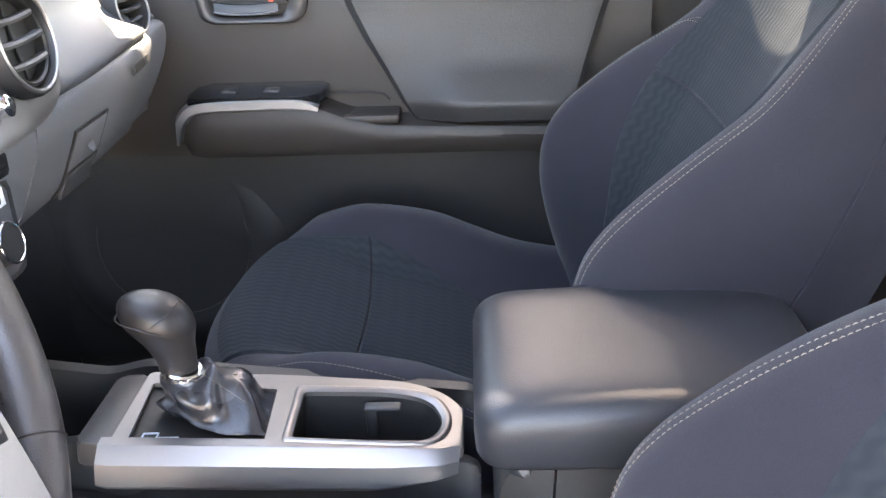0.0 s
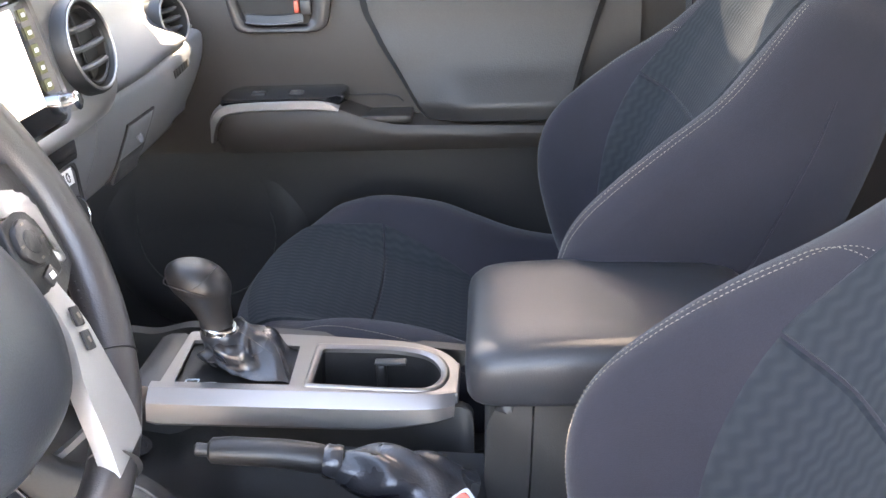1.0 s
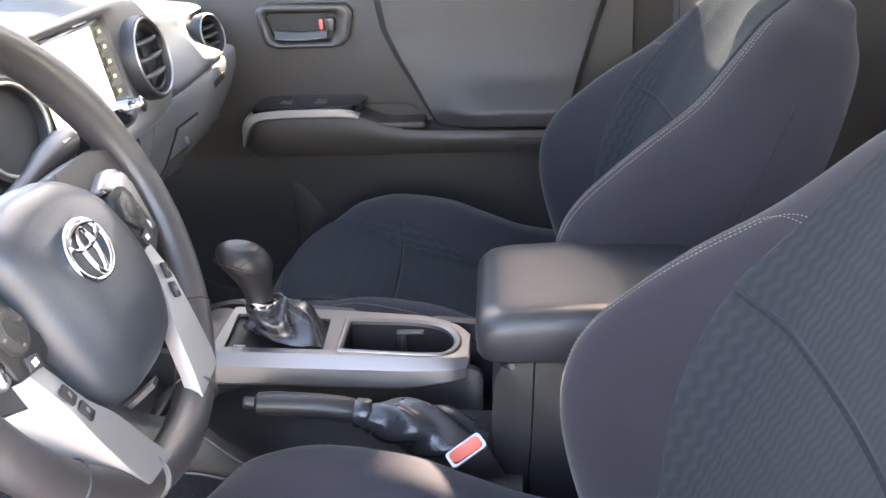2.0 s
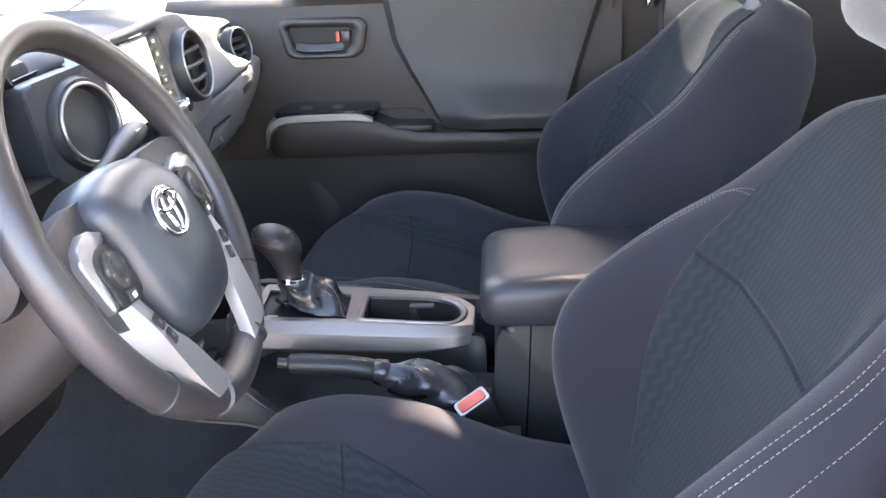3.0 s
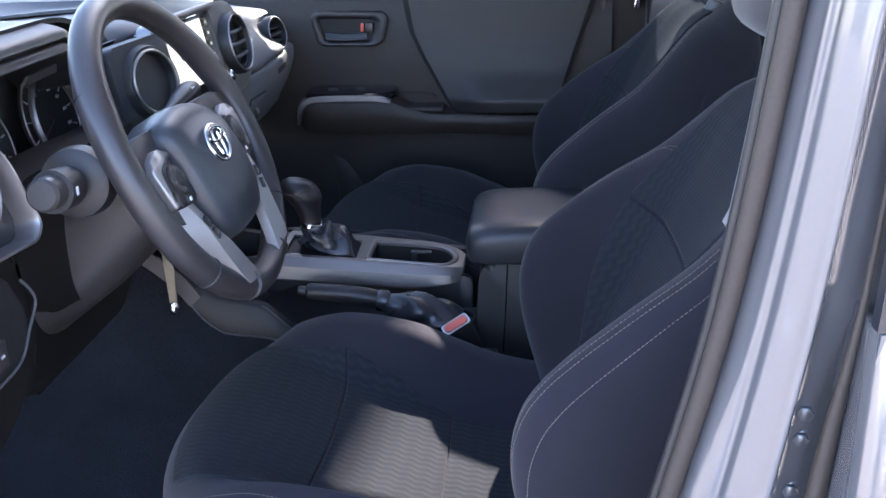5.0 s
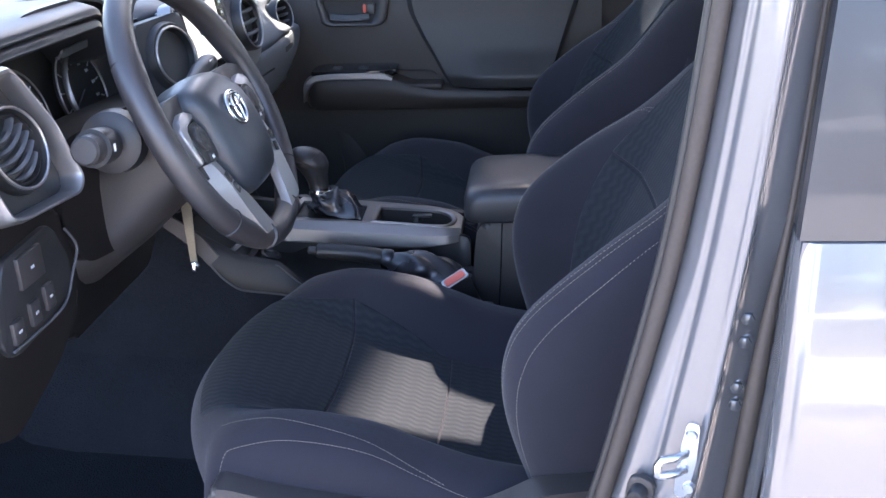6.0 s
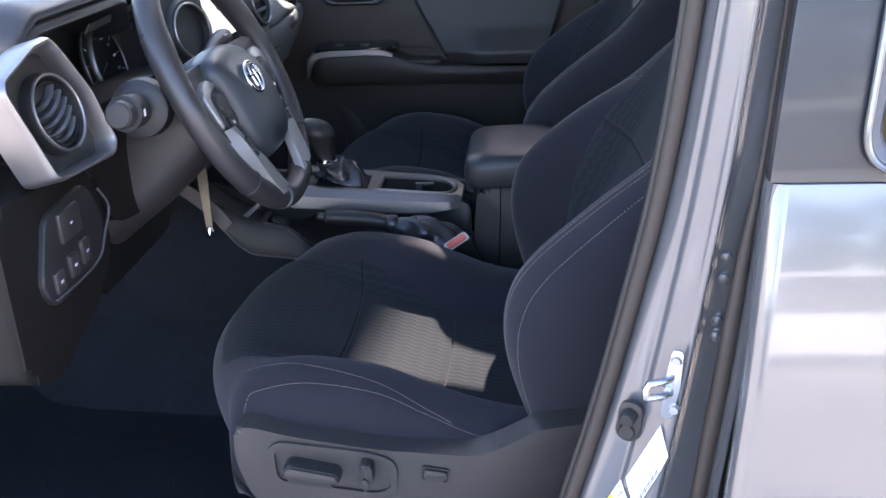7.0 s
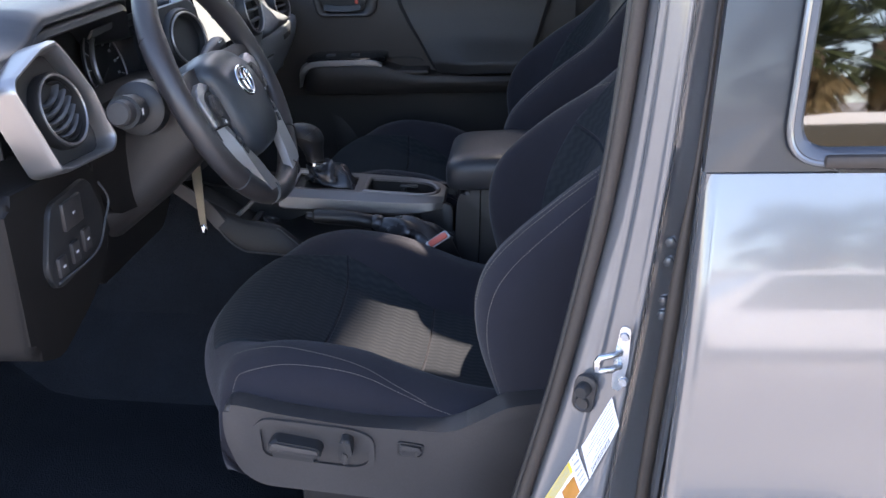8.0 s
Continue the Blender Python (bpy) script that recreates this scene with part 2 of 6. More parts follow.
def tube(pts, radius, seg=8, closed=False, flat=1.0, bm=None):
    rows = []
    fr = frames(pts, closed)
    for i, (c, s, u, t) in enumerate(fr):
        r = radius[i] if isinstance(radius, (list, tuple, np.ndarray)) else radius
        rows.append([c + s * (r * math.cos(2 * math.pi * k / seg)) + u * (r * flat * math.sin(2 * math.pi * k / seg)) for k in range(seg)])
    bm2, vs = grid(rows, close_v=True, close_u=closed)
    if not closed:
        bm2.faces.new(vs[0])
        bm2.faces.new(vs[-1])
    return join(bm, bm2)


def basis(o, z, up=(0, 0, 1)):
    """A pose at o whose z points along z and whose y leans to up."""
    z = Vector(z).normalized()
    x = Vector(up).cross(z).normalized()
    y = z.cross(x)
    m = Matrix((x, y, z)).transposed().to_4x4()
    m.translation = o
    return m


def revolve(prof, m, seg=40, bm=None, oval=1.0, caps=True):
    """Profile of (radius, height) turned about the z of pose m."""
    rows = [[m @ Vector((r * math.cos(2 * math.pi * k / seg), oval * r * math.sin(2 * math.pi * k / seg), h)) for k in range(seg)] for r, h in prof]
    bm2, vs = grid(rows, close_v=True)
    for r in (vs[0], vs[-1]):
        if caps and (r[0].co - r[1].co).length > 1e-6:
            bm2.faces.new(r)
    return join(bm, bm2)


def ring_plate(outer, inner, w0, w1, m=None, bm=None):
    """A flat frame between two loops of equal count, with thickness."""
    bm2 = bmesh.new()
    loops = [[bm2.verts.new((x, y, w)) for x, y in lp] for lp, w in ((outer, w0), (outer, w1), (inner, w1), (inner, w0))]
    n = len(outer)
    for a in range(4):
        for i in range(n):
            bm2.faces.new((loops[a][i], loops[a][(i + 1) % n], loops[(a + 1) % 4][(i + 1) % n], loops[(a + 1) % 4][i]))
    bmesh.ops.recalc_face_normals(bm2, faces=bm2.faces[:])
    if m is not None:
        bmesh.ops.transform(bm2, matrix=m, verts=bm2.verts[:])
    return join(bm, bm2)


def crown_ring(outer, inner, m, depth, crown, shelf=0.0):
    """A frame between two loops with a crowned, bevelled section."""
    def mix(k):
        return [(a[0] + (b2[0] - a[0]) * k, a[1] + (b2[1] - a[1]) * k) for a, b2 in zip(outer, inner)]
    rings = [[m @ Vector((x, y, h)) for x, y in mix(k)] for k, h in ((0.0, -depth), (0.0, crown * 0.35), (0.12, crown * 0.75), (0.3, crown), (0.55, crown * 0.95), (0.75, crown * 0.6), (1.0, shelf), (1.0, -depth))]
    return grid(rings, close_v=True)[0]


def resample(poly, n):
    """n points at even steps round a closed polygon."""
    p = np.array(list(poly) + [poly[0]], float)
    d = np.r_[0, np.cumsum(np.linalg.norm(np.diff(p, axis=0), axis=1))]
    s = np.linspace(0, d[-1], n, endpoint=False)
    return [(float(np.interp(q, d, p[:, 0])), float(np.interp(q, d, p[:, 1]))) for q in s]


def round_poly(poly, r, seg=5):
    """Rounds the corners of a polygon; r is one radius or one per corner."""
    n = len(poly)
    out = []
    for i in range(n):
        a, b2, c = (Vector(poly[(i + k) % n]) for k in (-1, 0, 1))
        rr = r[i] if isinstance(r, (list, tuple)) else r
        d1, d2 = (a - b2), (c - b2)
        q = min(rr, d1.length * 0.48, d2.length * 0.48)
        p, e = b2 + d1.normalized() * q, b2 + d2.normalized() * q
        for k in range(seg + 1):
            t = k / seg
            w = p * (1 - t) ** 2 + b2 * 2 * t * (1 - t) + e * t * t
            out.append((w.x, w.y))
    return out


def dashes(path, normals, step=0.0046, length=0.0034, width=0.00060, lift=0.0004, bm=None):
    """A row of single stitches lying on a surface along a path."""
    bm = bm or bmesh.new()
    p = np.array([tuple(q) for q in path])
    nn = np.array([tuple(q) for q in normals])
    d = np.r_[0, np.cumsum(np.linalg.norm(np.diff(p, axis=0), axis=1))]
    s = step
    while s + length < d[-1]:
        a = Vector([np.interp(s, d, p[:, k]) for k in range(3)])
        b2 = Vector([np.interp(s + length, d, p[:, k]) for k in range(3)])
        nr = Vector([np.interp(s, d, nn[:, k]) for k in range(3)]).normalized()
        side = (b2 - a).cross(nr).normalized() * (width / 2)
        up = nr * lift
        mid = (a + b2) / 2 + up * 1.25
        base = [a - side, a + side, b2 + side, b2 - side]
        vs = [bm.verts.new(q - up * 0.6) for q in base]
        ms = [bm.verts.new(mid + side * 0.8), bm.verts.new(mid - side * 0.8)]
        bm.faces.new((vs[0], vs[1], ms[0], ms[1]))
        bm.faces.new((ms[1], ms[0], vs[2], vs[3]))
        bm.faces.new((vs[1], vs[2], ms[0]))
        bm.faces.new((vs[0], ms[1], vs[3]))
        s += step
    return bm


def text_bm(body, size, m, depth=0.0006):
    """Letters of the built-in font as a mesh, laid on pose m."""
    cu = bpy.data.curves.new("txt", "FONT")
    cu.body, cu.size, cu.extrude, cu.align_x, cu.align_y = body, size, depth, "CENTER", "CENTER"
    cu.resolution_u = 3
    ob = bpy.data.objects.new("txt", cu)
    scene.collection.objects.link(ob)
    bpy.context.view_layer.update()
    me = ob.evaluated_get(bpy.context.evaluated_depsgraph_get()).to_mesh()
    bm = bmesh.new()
    bm.from_mesh(me)
    bmesh.ops.transform(bm, matrix=m, verts=bm.verts[:])
    bpy.data.objects.remove(ob)
    bpy.data.curves.remove(cu)
    return bm


# ---- cab shell ----
AX = Matrix(((1, 0, 0, 0), (0, 0, 1, 0), (0, 1, 0, 0), (0, 0, 0, 1)))   # polygon x, y -> world x, z; depth -> world y

structure("ground", grid([[(x, y, 0) for y in np.linspace(-150, 150, 7)] for x in np.linspace(-150, 150, 7)])[0], ASPHALT, "pale concrete car park", "ground")

# floor: tray with footwells and tunnel
rows = []
for x in np.linspace(-0.95, 1.75, 40):
    z0 = 0.575 + 0.30 * smooth((-0.42 - x) / 0.35) + 0.10 * smooth((x - 0.85) / 0.1)
    row = []
    for y in np.linspace(-0.74, 0.74, 40):
        row.append((x, y, z0 + 0.16 * smooth((0.20 - abs(y - 0.02)) / 0.08) + 0.006 * math.sin(9 * x + 4 * y)))
    rows.append(row)
structure("floor", slab(rows, 0.03, (0, 0, -1)), CARPET, "charcoal carpet on the cab floor", "floor")
structure("firewall", rbox(-1.0, -0.96, -0.76, 0.76, 0.55, 1.25, 0.0), DASH_DARK, "dark front bulkhead of the cab", "wall")
structure("wall_rear", ring_plate(resample([(-0.72, 0.55), (0.72, 0.55), (0.66, 1.70), (-0.66, 1.70)], 60),
                                  resample([(-0.55, 1.25), (0.55, 1.25), (0.50, 1.58), (-0.50, 1.58)], 60), 0, 0.04,
                                  Matrix(((0, 0, 1, 1.70), (1, 0, 0, 0), (0, 1, 0, 0), (0, 0, 0, 1)))), HEADLINER, "grey rear wall of the cab with a window", "wall")
rows = [[(x, y, 1.70 - 0.045 * (y / 0.66) ** 2 - 0.03 * smooth((0.35 - x) / 0.4)) for y in np.linspace(-0.66, 0.66, 15)] for x in np.linspace(0.08, 1.74, 15)]
structure("ceiling", slab(rows, 0.035, (0, 0, 1)), HEADLINER, "pale grey headliner under the roof", "ceiling")

# passenger side above the belt: pillars and rail round the side glass


def side_wall(name, y, lean, label):
    """Side of the cab over the belt line, with the two window openings, leaning in towards the roof."""
    bm = bmesh.new()
    zt, zb = 1.69, 1.22
    # the front strip is made deeper than a pillar to block sun from the dash
    strips = [
        [(-0.85, 1.20), (-0.85, 1.31), (-0.32, 1.61), (-0.10, 1.69), (0.10, 1.69), (0.10, 1.585), (0.02, 1.505), (-0.62, 1.205)],
        [(0.10, 1.69), (0.60, 1.69), (0.60, 1.572), (0.52, 1.580), (0.42, 1.595), (0.30, 1.640), (0.10, 1.61)],
        [(0.60, 1.69), (1.74, 1.69), (1.74, 1.600), (0.60, 1.572)],
        [(0.48, 1.22), (0.548, 1.22), (0.588, 1.635), (0.53, 1.635)],
        [(1.25, 1.22), (1.74, 1.22), (1.74, 1.635), (1.22, 1.635)],
    ]
    for s in strips:
        pts = [(x, z) for x, z in s]
        m = Matrix(((1, 0, 0, 0), (0, lean / (zt - zb), 1, y - lean * zb / (zt - zb)), (0, 1, 0, 0), (0, 0, 0, 1)))
        prism(pts, -0.03, 0.03, 0.0, m=m, bm=bm) if len(bm.verts) else join(bm, prism(pts, -0.03, 0.03, 0.0, m=m))
    return structure(name, bm, HEADLINER, label, "wall")


side_wall("wall_passenger", 0.80, -0.13, "pillars and roof rail round the passenger side glass")
def side_y(z):
    return 0.795 - 0.13 * (z - 1.22) / 0.47


# curved top edge is set to shape the sun patch on the driver's cushion
structure("window_passenger", slab([[(x, side_y(z), z) for z in np.linspace(1.22, lin(x, [0.0, 0.165, 0.25, 0.31, 0.39], [1.44, 1.400, 1.428, 1.462, 1.512]), 4)] for x in np.linspace(-0.095, 0.52, 39)], 0.004, (0, 1, 0)), SIDE_TINT, "tinted passenger window, top edge cut to shape the sun patch", "window")
structure("quarter_window", slab([[(x, side_y(z), z) for z in np.linspace(1.22, 1.53, 4)] for x in np.linspace(-0.62, -0.112, 5)], 0.004, (0, 1, 0)), CLEAR, "clear fixed quarter glass ahead of the passenger window", "window")
structure("window_bar", slab([[(x, side_y(z), z) for z in np.linspace(1.22, 1.56, 5)] for x in (-0.111, -0.1035, -0.096)], 0.012, (0, 1, 0)), PLASTIC, "black bar between the passenger panes", "trim")
structure("window_rear_passenger", slab([[(x, 0.795 - 0.13 * (z - 1.22) / 0.47, z) for z in np.linspace(1.22, 1.64, 4)] for x in np.linspace(0.545, 1.26, 4)], 0.004, (0, 1, 0)), REAR_TINT, "tinted rear side window, shut", "window")
structure("body_side", rbox(-0.9, 1.74, 0.83, 0.87, 0.45, 1.22, 0.01), PAINT, "silver grey outer skin of the passenger side", "wall")
structure("windshield", slab([[(-0.78 + 0.86 * u, y, 1.26 + 0.40 * u + 0.02) for y in np.linspace(-0.64, 0.64, 5)] for u in np.linspace(0, 1, 5)], 0.006, (0, 0, 1)), CLEAR, "clear laminated windscreen", "window")
structure("rail_driver", rbox(0.02, 1.74, -0.74, -0.66, 1.62, 1.70, 0.02), PAINT, "painted roof rail over the driver's door opening", "wall")
structure("sill_driver", rbox(-0.9, 0.56, -0.80, -0.70, 0.45, 0.585, 0.02), PAINT, "painted door sill under the driver's door opening", "sill")


# unseen visor, added and outlined to keep sun off the dash and console
visor = thing("shade_visor", (0.07, 0.655, 1.56), "unseen grey visor panel added to block sun at the passenger side window", "sun visor")
part("panel", prism(round_poly([(-0.21, 1.30), (0.148, 1.292), (0.256, 1.507), (0.272, 1.56), (0.272, 1.64), (-0.21, 1.64)], [0.03, 0.012, 0.02, 0.02, 0.02, 0.03], 5), 0.648, 0.664, 0.006, 3, m=AX), HEADLINER, visor)
part("hinge_rod", tube([(-0.21, 0.656, 1.642), (0.272, 0.656, 1.642)], 0.006, 10), PLASTIC, visor)
structure("kick_panel", rbox(-0.96, -0.39, 0.735, 0.755, 0.56, 1.05, 0.004), DOOR_LOW, "black kick panel ahead of the passenger door", "trim")
structure("sill_trim", rbox(-0.96, 0.56, 0.742, 0.772, 0.45, 0.62, 0.004), DOOR_LOW, "black sill trim under the passenger door", "trim")
structure("footwell_side", prism([(-0.95, 0.58), (0.20, 0.58), (0.20, 0.80), (0.10, 0.815), (-0.03, 0.849), (-0.095, 0.856), (-0.122, 0.877), (-0.147, 0.913), (-0.165, 0.935), (-0.24, 0.985), (-0.30, 1.0), (-0.95, 1.0)], -0.098, -0.090, 0.0, m=AX), CARPET, "dark trim down the side of the tunnel", "trim")


# ---- seats ----
CUSH_C = [(-0.02, 0.745), (-0.055, 0.775), (-0.070, 0.82), (-0.055, 0.865), (-0.01, 0.885), (0.06, 0.873), (0.124, 0.848), (0.20, 0.825), (0.26, 0.806), (0.34, 0.792), (0.44, 0.785)]
CUSH_B = [(0.03, 0.745), (0.012, 0.775), (0.004, 0.82), (0.008, 0.862), (0.026, 0.890), (0.06, 0.905), (0.11, 0.912), (0.19, 0.900), (0.25, 0.876), (0.32, 0.85), (0.44, 0.83)]
BACK_O, BACK_A, BACK_F = Vector((0.40, 0, 0.80)), Vector((0.413, 0, 0.911)), Vector((-0.911, 0, 0.413))


def cushion_point(s, v):
    """Seat cushion surface: s along it from under the nose to the back, v across, -1 to 1."""
    cx, cz = at_spline(CUSH_C, s)
    bx, bz = at_spline(CUSH_B, s)
    a, sg = abs(v), (1 if v >= 0 else -1)
    if a <= 0.74:
        y = 0.208 * a / 0.74
        w = smooth((y - 0.115) / 0.083)
        wx = (y / 0.208) ** 2
        return Vector((cx + (bx - cx) * wx, sg * y, cz + (bz - cz) * w - 0.004 * math.cos(y / 0.115 * 1.57) * (y < 0.115)))
    f = (a - 0.74) / 0.26
    drop = min(0.045, (bz - 0.745) * 0.5)
    if f < 0.5:
        g = f / 0.5 * math.pi / 2
        return Vector((bx + 0.01 * math.sin(g), sg * (0.208 + 0.047 * math.sin(g)), bz - drop * (1 - math.cos(g))))
    g = (f - 0.5) / 0.5
    return Vector((bx + 0.01, sg * (0.255 - 0.012 * g * g), (bz - drop) * (1 - g) + 0.745 * g))


BW = ([-0.06, 0, 0.10, 0.20, 0.30, 0.36, 0.41, 0.455, 0.495, 0.52, 0.535], [0.225, 0.238, 0.255, 0.258, 0.250, 0.238, 0.222, 0.208, 0.190, 0.166, 0.128])
BB = ([-0.06, 0.0, 0.0746, 0.126, 0.165, 0.199, 0.2455, 0.314, 0.3725, 0.437, 0.5, 0.56], [0.0, 0.018, 0.078, 0.108, 0.118, 0.117, 0.100, 0.066, 0.030, 0.010, 0.002, 0.0])
BD = ([-0.06, 0.0, 0.1, 0.2, 0.3, 0.42, 0.47, 0.50, 0.52, 0.535], [0.0, 0.004, 0.012, 0.014, 0.012, 0.008, 0.002, -0.008, -0.026, -0.050])
BR = ([-0.06, 0.40, 0.48, 0.51, 0.535], [-0.135, -0.13, -0.122, -0.112, -0.092])


def soft_lin(h, tab):
    return sum(lin(h + k * 0.012, *tab) for k in (-2, -1, 0, 1, 2)) / 5


def back_point(h, q):
    """Seat back front and flank: h up along it in metres, q across, -1 to 1; past 0.70 it is the flank."""
    w, bol, d0, dr = soft_lin(h, BW), soft_lin(h, BB), soft_lin(h, BD), soft_lin(h, BR)
    a, sg = abs(q), (1 if q >= 0 else -1)
    crest = w - 0.045
    if a <= 0.70:
        y = crest * a / 0.70
        inner = 0.47 * crest
        k = smooth((y - inner) / (crest - inner))
        d = d0 + bol * k - 0.006 * math.cos(min(y / inner, 1) * math.pi / 2)
    else:
        f = (a - 0.70) / 0.30
        df = d0 + bol
        if f < 0.45:
            g = f / 0.45 * math.pi / 2
            y, d = crest + 0.045 * math.sin(g), df - 0.04 * (1 - math.cos(g))
        else:
            g = (f - 0.45) / 0.55
            y = w - 0.035 * smooth((g - 0.72) / 0.28)
            d = (df - 0.04) * (1 - g) + dr * g
    p = BACK_O + BACK_A * h + BACK_F * d
    return Vector((p.x, sg * y, p.z))


def normal_of(fn, s, v, ds=0.004, dv=0.01, out=Vector((0, 0, 1))):
    a = fn(s + ds, v) - fn(s - ds, v)
    b = fn(s, v + dv) - fn(s, v - dv)
    n = a.cross(b).normalized()
    return n if n.dot(out) > 0 else -n


def panel_on(fn, corner, nu, nv, off, out, puff=0.0030):
    """A sewn-in panel lying on a seat surface: corner(u) gives the s and the half width in v for u in 0..1."""
    rows, uvs = [], []
    length = 0.0
    prev = None
    us = [0.0, 0.006] + [0.012 + 0.976 * i / (nu - 1) for i in range(nu)] + [0.994, 1.0]
    ws = [0.0, 0.006] + [0.012 + 0.976 * j / (nv - 1) for j in range(nv)] + [0.994, 1.0]
    for u in us:
        s, v0, v1 = corner(u)
        row, uv = [], []
        mid = fn(s, (v0 + v1) / 2)
        if prev is not None:
            length += (mid - prev).length
        prev = mid
        for w in ws:
            v = v0 + (v1 - v0) * w
            p, n = fn(s, v), normal_of(fn, s, v, out=out)
            e = min(smooth(min(u, 1 - u) / 0.012), smooth(min(w, 1 - w) / 0.012))
            row.append(p + n * (puff * e - 0.0012 * (1 - e) + off))
            uv.append((length, p.y))
        rows.append(row)
        uvs.append(uv)
    return grid(rows, uvs=uvs)[0]


def seam(fn, path, out, r=0.0011, off=0.0):
    pts = [fn(s, v) + normal_of(fn, s, v, out=out) * off for s, v in path]
    return pts, [normal_of(fn, s, v, out=out) for s, v in path]


def v_cush(y):
    return y / 0.208 * 0.74


def front_seat(name, x, y, label, near, powered):
    """A front bucket seat. near: the side (-1 or 1) whose flank shows."""
    th = thing(name, (x + 0.2, y, 0.58), label, "car seat", "front seats")
    mv = Vector((x, y, 0))
    shift = Matrix.Translation(mv)

    def add(nm, bm, mat, lab="", parent=None, **kw):
        bmesh.ops.transform(bm, matrix=shift, verts=bm.verts[:])
        return part(nm, bm, mat, parent or th, lab, **kw)

    up, fwd = Vector((-0.1, 0, 1)), Vector((-0.9, 0, 0.45))
    vs = [-1 + 2 * j / 64 for j in range(65)]
    rows = [[cushion_point(i / 60, v) for v in vs] for i in range(61)]
    bm, gv = grid(rows)
    base = [bm.verts.new((r[0].co.x, 0, 0.742)) for r in gv]
    for i in range(60):
        bm.faces.new((gv[i][0], gv[i + 1][0], base[i + 1], base[i]))
        bm.faces.new((gv[i][64], base[i], base[i + 1], gv[i + 1][64]))
    cushion = add("cushion", bm, FABRIC, "charcoal fabric cushion with raised bolsters")
    # inserts, front to back
    for s0, s1, y0, y1 in ((0.33, 0.5975, 0.150, 0.163), (0.5985, 0.7995, 0.163, 0.125), (0.8005, 0.97, 0.125, 0.115)):
        def corner(u, s0=s0, s1=s1, y0=y0, y1=y1):
            w = v_cush(y0 + (y1 - y0) * u)
            return s0 + (s1 - s0) * u, -w, w
        add("cushion_insert", panel_on(cushion_point, corner, 26, 26, 0.0, up), INSERT, "ribbed grey fabric insert", cushion)
    for sg in (-1, 1):
        for v in (0.748, 0.772):
            path = [(0.36 + 0.46 * k / 60, sg * (v + 0.015 + 0.060 * (k / 60) ** 1.8)) for k in range(61)] if sg != near else [(0.40 + 0.44 * k / 60, sg * (0.705 + 0.105 * k / 60)) for k in range(61)]
            add("seam_thread", dashes(*seam(cushion_point, path, Vector((0, sg * 0.4, 1)))), THREAD, "pale contrast stitching", cushion)
            if sg == near:
                break
        path = [(0.345 + 0.58 * k / 60, sg * (0.905 - 0.105 * smooth(k / 10) + 0.02 * smooth((k - 30) / 30))) for k in range(61)]
        add("seam_thread", dashes(*seam(cushion_point, path, Vector((0, sg, 0.2)))), THREAD, "pale contrast stitching", cushion)
    # back
    hs = [-0.06 + 0.595 * i / 62 for i in range(63)]
    qs = [-1 + 2 * j / 64 for j in range(65)]
    rings = [[back_point(h, q) for q in qs] + [back_point(h, 1 - 0.0) * (1 - k / 9) + back_point(h, -1) * (k / 9) for k in range(1, 9)] for h in hs]
    top = sum((Vector(p) for p in rings[-1]), Vector()) / len(rings[-1])
    rings += [[top + (Vector(p) - top) * k + BACK_A * up_ for p in rings[-1]] for k, up_ in ((0.93, 0.005), (0.80, 0.009), (0.5, 0.012), (0.2, 0.013))]
    back = add("backrest", loft(rings), FABRIC, "charcoal fabric backrest with raised bolsters")
    for h0, h1, a0, a1 in ((0.012, 0.3118, 0.36, 0.545), (0.3128, 0.518, 0.55, 0.66)):
        def corner(u, h0=h0, h1=h1, a0=a0, a1=a1):
            w = a0 + (a1 - a0) * u
            return h0 + (h1 - h0) * u, -w, w
        add("back_insert", panel_on(back_point, corner, 30, 26, 0.0, fwd), INSERT_BACK, "ribbed grey fabric insert", back)
    for q in (0.692, 0.711):
        path = [(0.0 + 0.49 * k / 70, -(q + 0.02 * math.sin(k / 70 * 3.1))) for k in range(71)]
        add("seam_thread", dashes(*seam(back_point, path, Vector((-0.8, -0.5, 0.3)))), THREAD, "pale contrast stitching", back)
    if powered:
        path = [(0.0 + 0.47 * k / 70, -(0.765 + 0.035 * math.sin(k / 70 * 3.1) - 0.02 * k / 70)) for k in range(71)]
        add("seam_thread", dashes(*seam(back_point, path, Vector((-0.8, -0.5, 0.3)))), THREAD, "pale contrast stitching", back)
    for dq in (0.0, 0.017):
        path = [(0.0 + 0.36 * k / 50, 0.690 + dq + 0.02 * math.sin(k / 50 * 3.1)) for k in range(51)]
        path += [(0.36 + (0.030 - 0.4 * dq) * math.sin(k / 24 * 1.57), 0.690 + dq - (0.135 + dq) * (1 - math.cos(k / 24 * 1.57))) for k in range(1, 25)]
        add("seam_thread", dashes(*seam(back_point, path, Vector((-0.8, 0.5, 0.3)))), THREAD, "pale contrast stitching", back)
    for sg in (-1, 1):
        path = [(-0.02 + 0.44 * k / 50, sg * (0.885 + 0.05 * math.sin(k / 50 * 3.1))) for k in range(51)]
        pts, nr = seam(back_point, path, Vector((0, sg, 0)))
        add("piping", tube(pts, 0.0016, 6), FABRIC, parent=back)
    # headrest on two posts
    hc = BACK_O + BACK_A * 0.640 + BACK_F * 0.032
    hm = basis(hc, -BACK_F, BACK_A)
    rings = []
    for i in range(17):
        t = math.pi * i / 16
        k = math.sin(t) ** 0.55
        hgt = -math.cos(t) * 0.088
